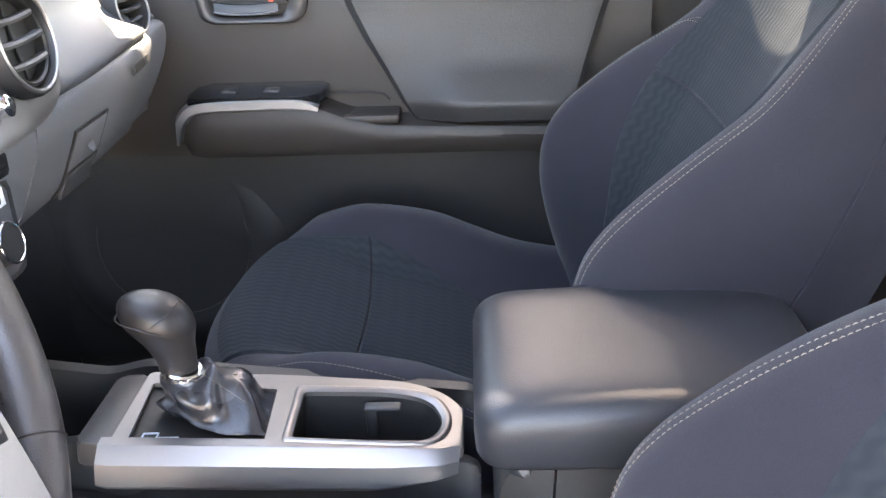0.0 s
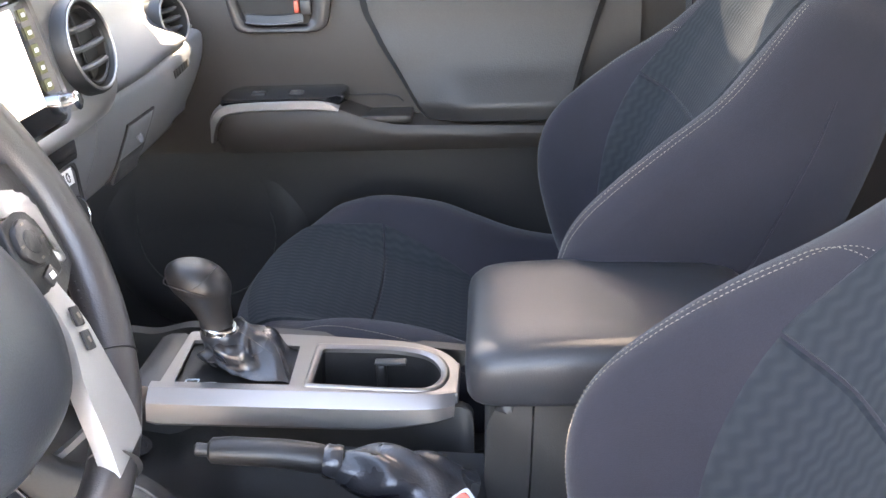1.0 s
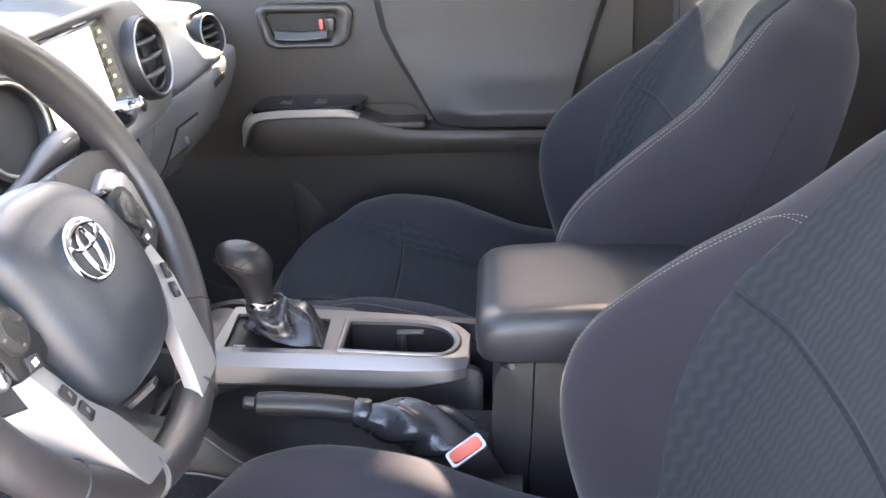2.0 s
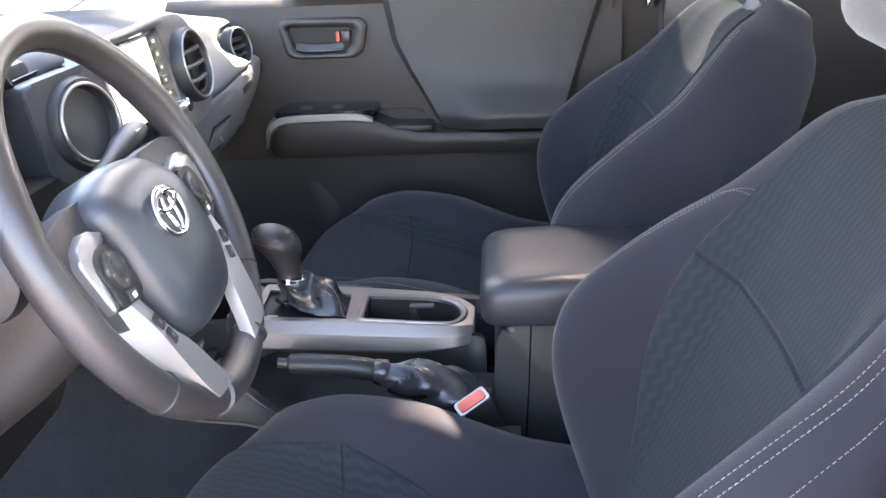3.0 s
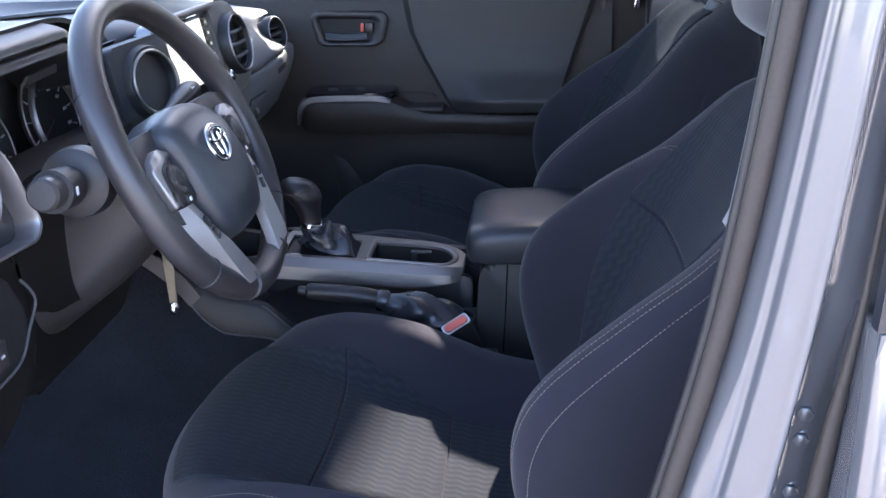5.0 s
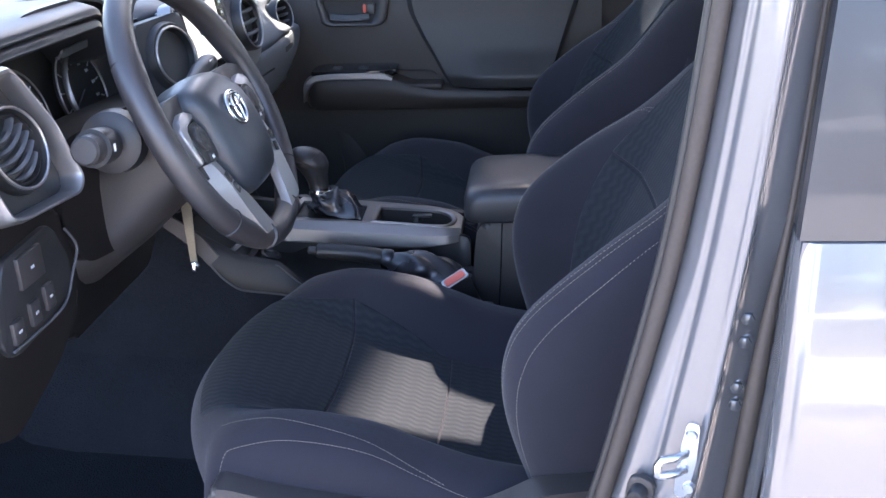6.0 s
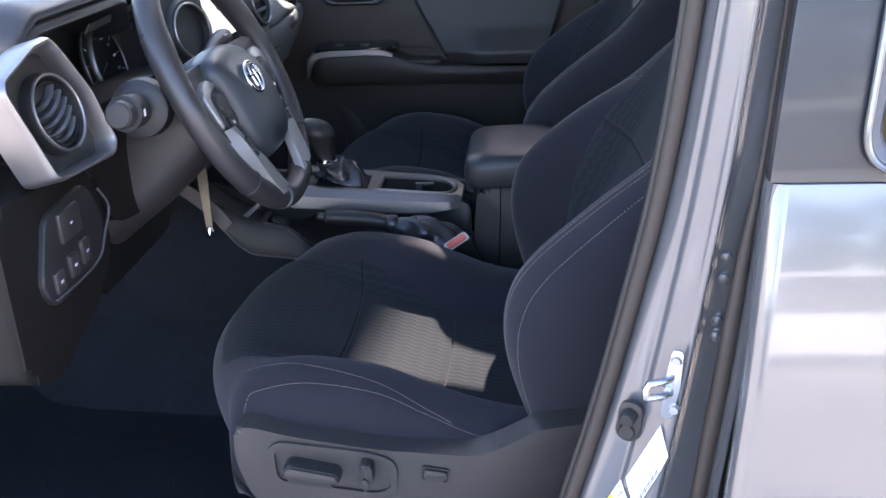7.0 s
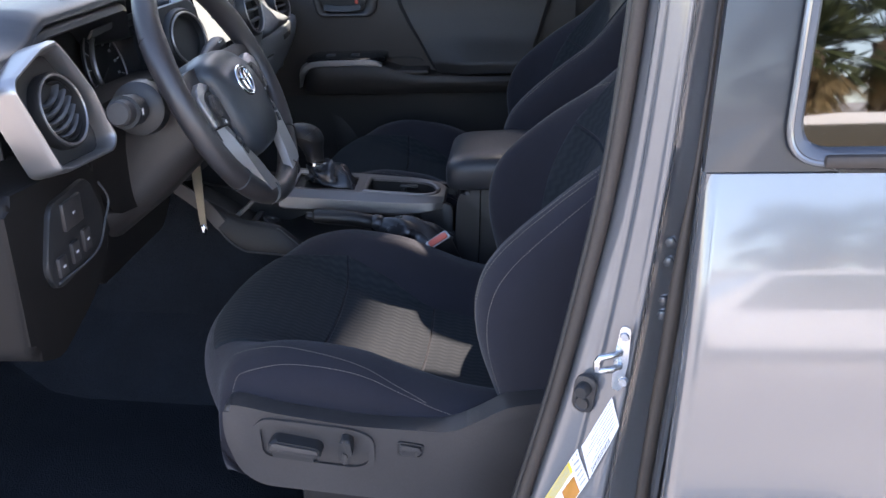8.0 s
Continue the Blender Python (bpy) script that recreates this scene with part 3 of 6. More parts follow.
        rings.append([hm @ Vector((0.128 * k * math.copysign(abs(math.cos(a)) ** 0.7, math.cos(a)), hgt, 0.052 * k * math.copysign(abs(math.sin(a)) ** 0.8, math.sin(a)) + 0.012 * hgt / 0.088)) for a in [2 * math.pi * j / 32 for j in range(32)]])
    head = add("headrest", loft(rings), surface("headrest_fabric", (0.050, 0.046, 0.047), 0.95, grain=1100, bump=0.5, bump_size=0.0007, sheen=0.3, spec=0.2), "charcoal fabric headrest")
    for sg in (-1, 1):
        p0, p1 = BACK_O + BACK_A * 0.50 + BACK_F * -0.045, BACK_O + BACK_A * 0.62 + BACK_F * -0.005
        o = Vector((0, sg * 0.072, 0))
        add("post", tube([p0 + o, p1 + o], 0.0060, 12), CHROME, "polished steel post", head)
        add("collar", revolve([(0.007, 0.012), (0.015, 0.011), (0.019, 0.007), (0.019, -0.01), (0.0, -0.01)], basis(BACK_O + BACK_A * 0.525 + BACK_F * -0.032 + o, BACK_A, BACK_F), 20, oval=0.8), VENT_GREY, "", head)
    # side shield
    sy = near * 0.262
    prof = [(0.034, 0.868), (0.030, 0.825), (0.046, 0.772), (0.072, 0.752), (0.243, 0.732), (0.47, 0.712), (0.49, 0.892), (0.43, 0.876), (0.385, 0.870), (0.352, 0.850), (0.315, 0.832), (0.20, 0.840), (0.10, 0.856), (0.055, 0.868)] if powered else \
           [(0.04, 0.77), (0.05, 0.69), (0.46, 0.67), (0.47, 0.86), (0.40, 0.85), (0.34, 0.80), (0.20, 0.79), (0.06, 0.80)]
    m = AX.copy()
    shield = add("side_shield", prism(round_poly(prof, 0.025, 4), near * 0.245 if near > 0 else -0.285, near * 0.285 if near > 0 else -0.245, 0.009, 3, m=m), PLASTIC_SOFT, "black plastic side shield")
    add("seat_frame", rbox(0.10, 0.50, -0.22, 0.22, 0.62, 0.75, 0.02), DOOR_LOW)
    for sg in (-1, 1):
        add("seat_rail", rbox(-0.02, 0.55, sg * 0.19 - 0.02, sg * 0.19 + 0.02, 0.585, 0.63, 0.004), DOOR_LOW)
    return th, shield, shift


driver_seat, shield, seat_shift = front_seat("driver_seat", 0.0, -0.372, "charcoal fabric driver's seat with ribbed grey inserts and power controls", -1, True)
front_seat("passenger_seat", 0.012, 0.385, "charcoal fabric passenger seat with ribbed grey inserts beside the console", -1, False)


def seat_controls(parent):
    y = -0.372 - 0.285
    o = round_poly([(0.073, 0.793), (0.195, 0.776), (0.220, 0.784), (0.222, 0.826), (0.196, 0.838), (0.085, 0.852), (0.071, 0.842)], 0.014)
    i = round_poly([(0.080, 0.799), (0.195, 0.783), (0.213, 0.789), (0.215, 0.821), (0.194, 0.831), (0.088, 0.845), (0.079, 0.837)], 0.012)
    part("switch_surround", ring_plate(resample(o, 70), resample(i, 70), y - 0.0045, y + 0.004, m=AX), PLASTIC_SOFT, parent)
    sw = part("slide_switch", prism(round_poly([(0.091, 0.808), (0.152, 0.799), (0.158, 0.812), (0.153, 0.820), (0.098, 0.831), (0.089, 0.822)], 0.006), y - 0.020, y + 0.004, 0.006, 3, m=AX), PLASTIC, parent)
    part("switch_ridge", prism(round_poly([(0.094, 0.817), (0.152, 0.808), (0.154, 0.818), (0.098, 0.829)], 0.004), y - 0.0235, y - 0.018, 0.0025, 2, m=AX), PLASTIC_SOFT, sw)
    rc = part("recline_switch", prism(round_poly([(0.180, 0.798), (0.190, 0.794), (0.196, 0.812), (0.194, 0.832), (0.182, 0.833), (0.178, 0.814)], 0.005), y - 0.020, y + 0.004, 0.005, 3, m=AX), PLASTIC, parent)
    part("switch_ridge", prism(round_poly([(0.182, 0.800), (0.188, 0.798), (0.191, 0.812), (0.184, 0.816)], 0.003), y - 0.0225, y - 0.018, 0.002, 2, m=AX), PLASTIC_SOFT, rc)
    part("lumbar_rim", ring_plate(resample(round_poly([(0.248, 0.801), (0.280, 0.797), (0.283, 0.816), (0.250, 0.821)], 0.005), 40), resample(round_poly([(0.250, 0.803), (0.278, 0.799), (0.281, 0.814), (0.252, 0.819)], 0.004), 40), y - 0.003, y + 0.003, m=AX), PLASTIC, parent)
    lu = part("lumbar_switch", prism(round_poly([(0.251, 0.804), (0.277, 0.800), (0.280, 0.813), (0.253, 0.818)], 0.004), y - 0.006, y + 0.004, 0.003, 2, m=AX), PLASTIC_SOFT, parent)
    for x in (0.258, 0.272):
        part("mark", rbox(x - 0.0025, x + 0.0025, y - 0.0068, y - 0.0058, 0.8085, 0.8100, 0), PLASTIC, lu)


seat_controls(shield)
tm = basis(Vector((0.553, -0.566, 1.190)), (-0.55, -0.62, 0.55), (0.42, 0, 0.9))
stag = part("side_tag", rbox(-0.006, 0.006, -0.017, 0.017, 0, 0.0035, 0.001, m=tm), PLASTIC_SOFT, driver_seat, "small black fabric tag with pale print")
for k in range(4):
    part("print_bar", rbox(-0.0025, 0.0025, -0.0022, 0.0022, 0.0034, 0.0039, 0, m=tm @ Matrix.Translation((0, -0.010 + 0.0065 * k, 0))), THREAD, stag)

# ---- steering wheel ----
WC, WA = Vector((-0.013, -0.360, 1.207)), radians(25.0)
WN = Vector((math.cos(WA), 0, math.sin(WA)))
WM = basis(WC, WN, (0, 0, 1)) @ Matrix.Scale(0.945, 4)      # x: towards the passenger side is minus; y: up the wheel


def wp(right, upw, out):
    """A point on the wheel: right as the driver sees it, up, and out towards the driver."""
    return WM @ Vector((right * RIGHT, upw, out))


RIGHT = 1.0 if (WM.to_3x3() @ Vector((1, 0, 0))).y > 0 else -1.0
wheel = thing("steering_wheel", WC, "black leather steering wheel with silver spokes", "steering wheel")
R0 = 0.1765
rim_pts = [wp(R0 * math.cos(a), R0 * math.sin(a), 0.003 * math.cos(2 * a)) for a in [2 * math.pi * k / 96 for k in range(96)]]
rim = part("rim", tube(rim_pts, [0.0158 + 0.0016 * math.exp(-((math.sin(2 * math.pi * k / 96) - 0.45) / 0.18) ** 2) for k in range(96)], 20, True), RIM_LEATHER, wheel, "black stitched leather rim")
for ang in (32, 148, 222, 318, 250, 290):
    a = radians(ang)
    c = wp(R0 * math.cos(a), R0 * math.sin(a), 0)
    tdir = wp(-math.sin(a), math.cos(a), 0) - WC
    part("rim_seam", revolve([(0.0160, -0.0007), (0.0172, 0), (0.0160, 0.0007)], basis(c, tdir, WN), 24), PLASTIC, rim)
st = bmesh.new()
path = [wp((R0 - 0.0158) * math.cos(a), (R0 - 0.0158) * math.sin(a), 0.0) for a in [radians(d) for d in range(-60, 241, 2)]]
nrm = [(WC - p).normalized() for p in path]
dashes(path, nrm, 0.006, 0.0045, 0.0012, 0.001, bm=st)
part("rim_stitching", st, PLASTIC, rim)
# airbag pad
pad = round_poly([(-0.092, 0.038), (-0.035, 0.052), (0.030, 0.046), (0.066, 0.022), (0.080, -0.030), (0.076, -0.070), (0.048, -0.106), (0.010, -0.114), (-0.046, -0.114), (-0.072, -0.094), (-0.082, -0.058), (-0.084, -0.010)], 0.022, 5)
padr = resample(pad, 84)
rings = []
for sc, hh in ((0.97, -0.03), (1.0, -0.006), (1.0, 0.006), (0.985, 0.016), (0.95, 0.024), (0.88, 0.031), (0.72, 0.037), (0.45, 0.041), (0.2, 0.042)):
    rings.append([wp((x + 0.006) * sc - 0.006, (y + 0.030) * sc - 0.030, hh - 0.004 - 0.10 * max(0.0, y - 0.005) * (hh > 0)) for x, y in padr])
airbag = part("airbag_cover", loft(rings), surface("airbag_vinyl", (0.034, 0.039, 0.045), 0.38, grain=700, bump=0.15, kind="leather"), wheel, "black grained airbag cover")
em = basis(wp(-0.016, -0.010, 0.0355), WN, (0, 0, 1))
emblem = part("emblem", tube([em @ Vector((0.0255 * math.cos(a), 0.0205 * math.sin(a), 0.002)) for a in [2 * math.pi * k / 48 for k in range(48)]], 0.0024, 10, True), CHROME, airbag, "chrome oval emblem of plain rings")
part("emblem_ring", tube([em @ Vector((0.0080 * math.cos(a), 0.0165 * math.sin(a) - 0.001, 0.003)) for a in [2 * math.pi * k / 36 for k in range(36)]], 0.0020, 8, True), CHROME, emblem)
part("emblem_ring", tube([em @ Vector((0.0205 * math.cos(a), 0.0075 * math.sin(a) + 0.0095, 0.003)) for a in [2 * math.pi * k / 40 for k in range(40)]], 0.0020, 8, True), CHROME, emblem)
for i, wd in enumerate((0.016, 0.020, 0.010)):
    part("moulded_mark", rbox(-wd / 2, wd / 2, -0.0022, 0.0022, 0, 0.0012, 0.0, m=basis(wp(-0.012, -0.066 - 0.008 * i, 0.0318 - 0.0022 * i), WN, (0, 0, 1))), PLASTIC, airbag)


SPOKE = (((0.134, -0.034), (0.114, -0.036), (0.098, -0.034)), ((0.130, -0.075), (0.106, -0.085), (0.086, -0.080)),
         ((0.120, -0.108), (0.099, -0.120), (0.066, -0.110)), ((0.106, -0.136), (0.092, -0.146), (0.052, -0.143)), ((0.092, -0.154), (0.084, -0.160), (0.040, -0.166)))


def spoke(sg):
    """Silver spoke arm down to the lower rim, folded along a ridge, with the button pad above it."""
    mm = Matrix(WM)
    lines = [spline([row[k] for row in SPOKE], 18) for k in range(3)]
    rows = []
    for i in range(18):
        o, r, n = (lines[k][i] for k in range(3))
        lift = 0.55 + 0.45 * smooth(i / 4)
        rows.append([wp(sg * o[0], o[1], -0.006), wp(sg * (0.6 * r[0] + 0.4 * o[0]), 0.6 * r[1] + 0.4 * o[1], 0.008 * lift), wp(sg * (0.93 * r[0] + 0.07 * o[0]), 0.93 * r[1] + 0.07 * o[1], 0.0150 * lift),
                     wp(sg * r[0], r[1], 0.0165 * lift), wp(sg * (0.9 * r[0] + 0.1 * n[0]), 0.9 * r[1] + 0.1 * n[1], 0.0165 * lift), wp(sg * n[0], n[1], 0.0135 * lift), wp(sg * (n[0] - 0.002), n[1], 0.008 * lift)])
    arm = part("spoke", slab(rows, 0.006, tuple(-WN)), SILVER_LIT, wheel, "satin silver spoke", sharp=28)
    band = [(0.088, 0.012), (0.114, 0.021), (0.134, 0.014), (0.143, 0.002), (0.138, -0.044), (0.127, -0.042), (0.131, -0.004), (0.118, 0.004), (0.090, 0.006)]
    part("spoke_band", prism(round_poly([(x * sg * RIGHT, y) for x, y in band], 0.004, 3), 0.000, 0.013, 0.003, 2, m=mm), SILVER_LIT, arm)
    bp = [(0.130, -0.003), (0.117, 0.004), (0.094, 0.005), (0.080, -0.038), (0.090, -0.050), (0.126, -0.046)]
    padp = part("button_pad", prism(round_poly([(x * sg * RIGHT, y) for x, y in bp], 0.005, 3), 0.002, 0.0135, 0.002, 2, m=mm), PLASTIC, arm, "black switch pad")
    dia = [(0.124, -0.014), (0.113, 0.000), (0.097, -0.004), (0.090, -0.020), (0.102, -0.034), (0.117, -0.032)]
    part("rocker", prism(round_poly([(x * sg * RIGHT, y) for x, y in dia], 0.004, 3), 0.012, 0.0175, 0.002, 2, m=mm), PLASTIC_SOFT, padp)
    part("rocker_dish", prism(round_poly([((0.1065 + (x - 0.1065) * 0.55) * sg * RIGHT, -0.017 + (y + 0.017) * 0.55) for x, y in dia], 0.003, 3), 0.016, 0.0182, 0.0012, 2, m=mm), PLASTIC, padp)
    for dx, dy in ((0.002, 0.0125), (0.0, -0.0125), (0.0125, -0.002), (-0.0115, 0.001)):
        part("mark", rbox(-0.0016, 0.0016, -0.0009, 0.0009, 0, 0.0005, 0, m=mm @ Matrix.Translation(((0.1065 + dx) * sg * RIGHT, -0.017 + dy, 0.0174))), THREAD, padp)
    sb = part("small_button", rbox(-0.007, 0.007, -0.005, 0.005, 0, 0.003, 0.001, m=mm @ Matrix.Translation((0.106 * sg * RIGHT, -0.0425, 0.013)) @ pose(0, 0, 0, 0, 0, 15 * sg * RIGHT)), PLASTIC_SOFT, padp)
    part("mark", rbox(-0.003, 0.003, -0.0022, 0.0022, 0.003, 0.0034, 0, m=mm @ Matrix.Translation((0.106 * sg * RIGHT, -0.0425, 0.013))), WHITE, sb)
    for k in range(2):
        b2 = part("button", rbox(-0.0045, 0.0045, -0.007, 0.007, 0, 0.003, 0.0012, m=mm @ Matrix.Translation(((0.100 - 0.0055 * k) * sg * RIGHT, -0.073 - 0.0165 * k, 0.0150)) @ pose(0, 0, 0, 0, 0, -18 * sg * RIGHT)), PLASTIC, arm)
        part("mark", rbox(-0.0012, 0.0012, -0.002, 0.002, 0.003, 0.0034, 0, m=mm @ Matrix.Translation(((0.100 - 0.0055 * k) * sg * RIGHT, -0.073 - 0.0165 * k, 0.0150))), THREAD, b2)


for sg in (-1, 1):
    spoke(sg)
    part("spoke_back", prism(round_poly([(x * sg * RIGHT, y) for x, y in ((0.05, 0.040), (0.12, 0.040), (0.172, 0.026), (0.172, -0.040), (0.13, -0.060), (0.06, -0.09))], 0.012, 4), -0.018, 0.004, 0.006, 3, m=WM), PLASTIC_SOFT, wheel)
    part("lower_grip", prism(round_poly([(x * sg * RIGHT, y) for x, y in ((0.105, -0.10), (0.090, -0.15), (0.06, -0.175), (0.085, -0.17), (0.125, -0.135), (0.145, -0.10))], 0.008, 3), -0.014, -0.004, 0.004, 2, m=WM), LEATHER, wheel)
part("hub", revolve([(0.042, -0.07), (0.046, -0.05), (0.050, -0.01), (0.048, 0.002)], WM @ Matrix.Translation((0, -0.034, 0)), 32), PLASTIC, wheel)

# ---- steering column ----
column = thing("steering_column", WC - WN * 0.1, "black plastic steering column shroud with stalks", "steering column")
rings = []
for k, (d, rx, ry, dz) in enumerate(((0.035, 0.050, 0.052, -0.005), (0.045, 0.066, 0.066, -0.008), (0.08, 0.072, 0.078, -0.016), (0.14, 0.078, 0.090, -0.028), (0.22, 0.085, 0.10, -0.04))):
    c = WC - WN * d + Vector((0, 0, dz - 0.016))
    mm = basis(c, WN, (0, 0, 1))
    rings.append([mm @ Vector((rx * math.copysign(abs(math.cos(a)) ** 0.7, math.cos(a)), 0.74 * ry * math.copysign(abs(math.sin(a)) ** 0.7, math.sin(a)), 0)) for a in [2 * math.pi * j / 32 for j in range(32)]])
part("shroud", loft(rings), PLASTIC_SOFT, column)
s0 = Vector((-0.085, -0.43, 1.195))
s1 = Vector((-0.076, -0.566, 1.215))
d = (s1 - s0).normalized()
stalk = part("signal_stalk", tube([s0, s0 + d * 0.05, s1 - d * 0.05, s1 - d * 0.045, s1 - d * 0.01], [0.010, 0.010, 0.013, 0.0195, 0.0205], 24), PLASTIC, column, "black lever with a round end knob")
part("end_knob", revolve([(0.0, 0.012), (0.013, 0.012), (0.0155, 0.009), (0.016, -0.012)], basis(s1, d, (0, 0, 1)), 28), PLASTIC_SOFT, stalk, "grey turning knob")
part("mark", rbox(-0.002, 0.002, -0.004, 0.004, 0, 0.0006, 0, m=basis(s1 - d * 0.02 + Vector((0.0205, 0, 0.0)), (1, 0, 0), (0, 0, 1))), WHITE, stalk)
part("stalk_boot", revolve([(0.036, -0.02), (0.034, 0.0), (0.026, 0.004), (0.0, 0.004)], basis(s1 - d * 0.062, d, (0, 0, 1)), 28), PLASTIC, column)
w0, w1 = Vector((-0.085, -0.28, 1.205)), Vector((-0.075, -0.165, 1.232))
d = (w1 - w0).normalized()
wip = part("wiper_stalk", tube([w0, w0 + d * 0.05, w1 - d * 0.035, w1 - d * 0.008, w1], [0.009, 0.009, 0.0145, 0.0145, 0.011], 20, flat=0.8), PLASTIC, column, "black wiper lever")
part("mark", rbox(-0.006, 0.006, -0.003, 0.003, 0, 0.0006, 0, m=basis(w1 - d * 0.02 + Vector((0.011, 0, 0.006)), (1, -0.2, 0.4), (0, 0, 1))), WHITE, wip)

# hanging key tag
key = thing("key_tag", (-0.152, -0.134, 0.904), "pale key tag strip with a metal clip hanging beside the console", "key")
part("strip", slab([[(-0.152 + w * (1.15 - 0.5 * u), -0.134, 1.030 - 0.118 * u) for w in (-0.008, -0.004, 0.004, 0.008)] for u in np.linspace(0, 1, 8)], 0.002, (0, 1, 0)), surface("brass_strip", (0.17, 0.155, 0.115), 0.35, metal=0.6), key, "pale worn strip")
part("clip", tube([(-0.152, -0.134, 0.915), (-0.151, -0.134, 0.907), (-0.152, -0.134, 0.896)], [0.004, 0.0075, 0.005], 12), CHROME, key, "bright metal clip")

# ---- dashboard ----
dash = thing("dashboard", (-0.2, 0.0, 0.9), "grey and black dashboard with silver bezels and round vents", "dashboard")


def upper_profile(y):
    """Upper pad: from the windscreen base over the brow down to the trim line."""
    b = -0.016 - 0.014 * smooth((y - 0.35) / 0.3) - 0.022 * smooth((y - 0.57) / 0.10)
    drop = -0.050 * smooth((y - 0.10) / 0.25) - 0.02 * smooth((y - 0.45) / 0.2)
    return [(-0.80, 1.245), (-0.60, 1.275 + drop * 0.4), (-0.40, 1.298 + drop * 0.7), (-0.28, 1.302 + drop), (-0.21, 1.290 + drop), (-0.165 + b, 1.262 + drop), (-0.130 + b, 1.210 + drop * 0.6), (-0.118 + b, 1.176 + drop * 0.25), (-0.132 + b, 1.163 + drop * 0.2), (-0.20, 1.155)]


rows = [[(p[0], y, p[1]) for p in spline(upper_profile(y), 40)] for y in np.linspace(0.085, 0.70, 36)]
part("upper_pad", slab(rows, 0.02, (-1, 0, -0.3)), DASH_PAD, dash, "grained grey upper pad")
# pad over the middle and the cluster hood
rows = []
for y in np.linspace(-0.74, 0.09, 40):
    hood = smooth((0.19 - abs(y + 0.425)) / 0.07)
    zf = lin(y, [-0.74, -0.56, -0.30, -0.24, -0.15, -0.09, 0.09], [1.303, 1.310, 1.310, 1.287, 1.281, 1.300, 1.302]) + 0.026 * hood
    xf = lin(y, [-0.74, -0.30, -0.22, -0.12, -0.08, 0.09], [0.0, 0.0, -0.034, -0.034, -0.006, -0.004])
    pr = [(-0.80, 1.245), (-0.60, 1.276), (-0.42, 1.272 + 0.75 * (zf - 1.280)), (-0.30, zf - 0.003), (-0.21 + xf * 0.5, zf + 0.001), (-0.172 + xf, zf - 0.005), (-0.162 + xf, zf - 0.014), (-0.172 + xf, zf - 0.022), (-0.27, zf - 0.034)]
    rows.append([(p[0], y, p[1]) for p in spline(pr, 36)])
part("top_pad", slab(rows, 0.015, (0, 0, -1)), DASH_DARK, dash, "grained grey top pad with the cluster hood")
# glove box and lower passenger face
def glove(y, u):
    b = -0.018 * smooth((y - 0.40) / 0.3)
    pr = [(-0.150 + b, 1.166), (-0.134 + b, 1.158), (-0.136 + b, 1.128), (-0.150 + b, 1.092), (-0.172 + b, 1.052), (-0.21, 1.030), (-0.34, 1.01)]
    dz = -0.010 * smooth((y - 0.2) / 0.4)
    x, z = at_spline(pr, u)
    return Vector((x, y, z + dz))


def glove_part(nm, y0, y1, u0, u1, mat, lab="", parent=None, off=0.0, t=0.018):
    rows = [[glove(y, u) + Vector((off, 0, 0)) for u in np.linspace(u0, u1, 22)] for y in np.linspace(y0, y1, 24)]
    return part(nm, slab(rows, t, (-1, 0, 0)), mat, parent or dash, lab)


glove_part("lower_face", 0.075, 0.196, 0.0, 1.0, DASH, "grey side panel")
gb = glove_part("glove_box_lid", 0.199, 0.60, 0.0, 0.72, DASH, "grey glove box lid")
glove_part("under_tray", 0.199, 0.60, 0.735, 1.0, DASH_DARK)
glove_part("dash_end", 0.604, 0.70, 0.0, 1.0, DASH, "grey end cap", off=-0.006)
def glove_out(y, u, off):
    """A point off the lid along its normal."""
    d = glove(y, u + 0.01) - glove(y, u - 0.01)
    n = Vector((-d.z, 0, d.x)).normalized()
    return glove(y, u) + n * off


def glove_patch(y0, y1, u0, u1, off, depth, bow=0.0):
    """A plate with rounded rims lying on the lid."""
    rows = []
    for i in range(15):
        v = i / 14
        row = []
        for j in range(15):
            w = j / 14
            e = smooth(min(v, 1 - v) / 0.10) * smooth(min(w, 1 - w) / 0.10)
            row.append(glove_out(y0 + (y1 - y0) * v, u0 + (u1 - u0) * w, off - depth * (1 - e) + bow * w * w))
        rows.append(row)
    return slab(rows, 0.003, (-1, 0, 0.4))


part("lid_gap", glove_patch(0.2935, 0.3905, 0.380, 0.70, 0.0022, 0.0), DOOR_LOW, gb)
latch = part("latch", glove_patch(0.298, 0.386, 0.393, 0.572, 0.0046, 0.0020), DASH, gb, "grey latch plate")
lm = basis(glove_out(0.342, 0.485, 0.0046), (1, 0, 0.35))
part("lock", revolve([(0.0, 0.0006), (0.006, 0.0006), (0.0068, 0.0001), (0.0078, 0.0006), (0.0088, -0.0005)], lm, 24, oval=1.25), DASH, latch, "key lock")
part("pull", glove_patch(0.300, 0.384, 0.585, 0.695, 0.0042, 0.0016, 0.006), VENT_GREY, gb, "grey latch pull")
for k in range(6):
    part("badge_stroke", rbox(-0.0045, 0.0045, -0.0050, 0.0050, 0, 0.0008, 0, m=basis(glove(0.485 + 0.0155 * k, 0.27) + Vector((0.0016, 0, 0)), (1, 0, 0.10), (0, 0, 1))), PLASTIC_SOFT, gb)

# centre stack: silver bezel carrying screen and two round vents
SM = basis(Vector((-0.129, 0.0, 1.237)), Vector((0.98, -0.05, 0.19)), (0, 0, 1))     # x: to the passenger side


def sp(x, y, z):
    return SM @ Vector((x, y, z))


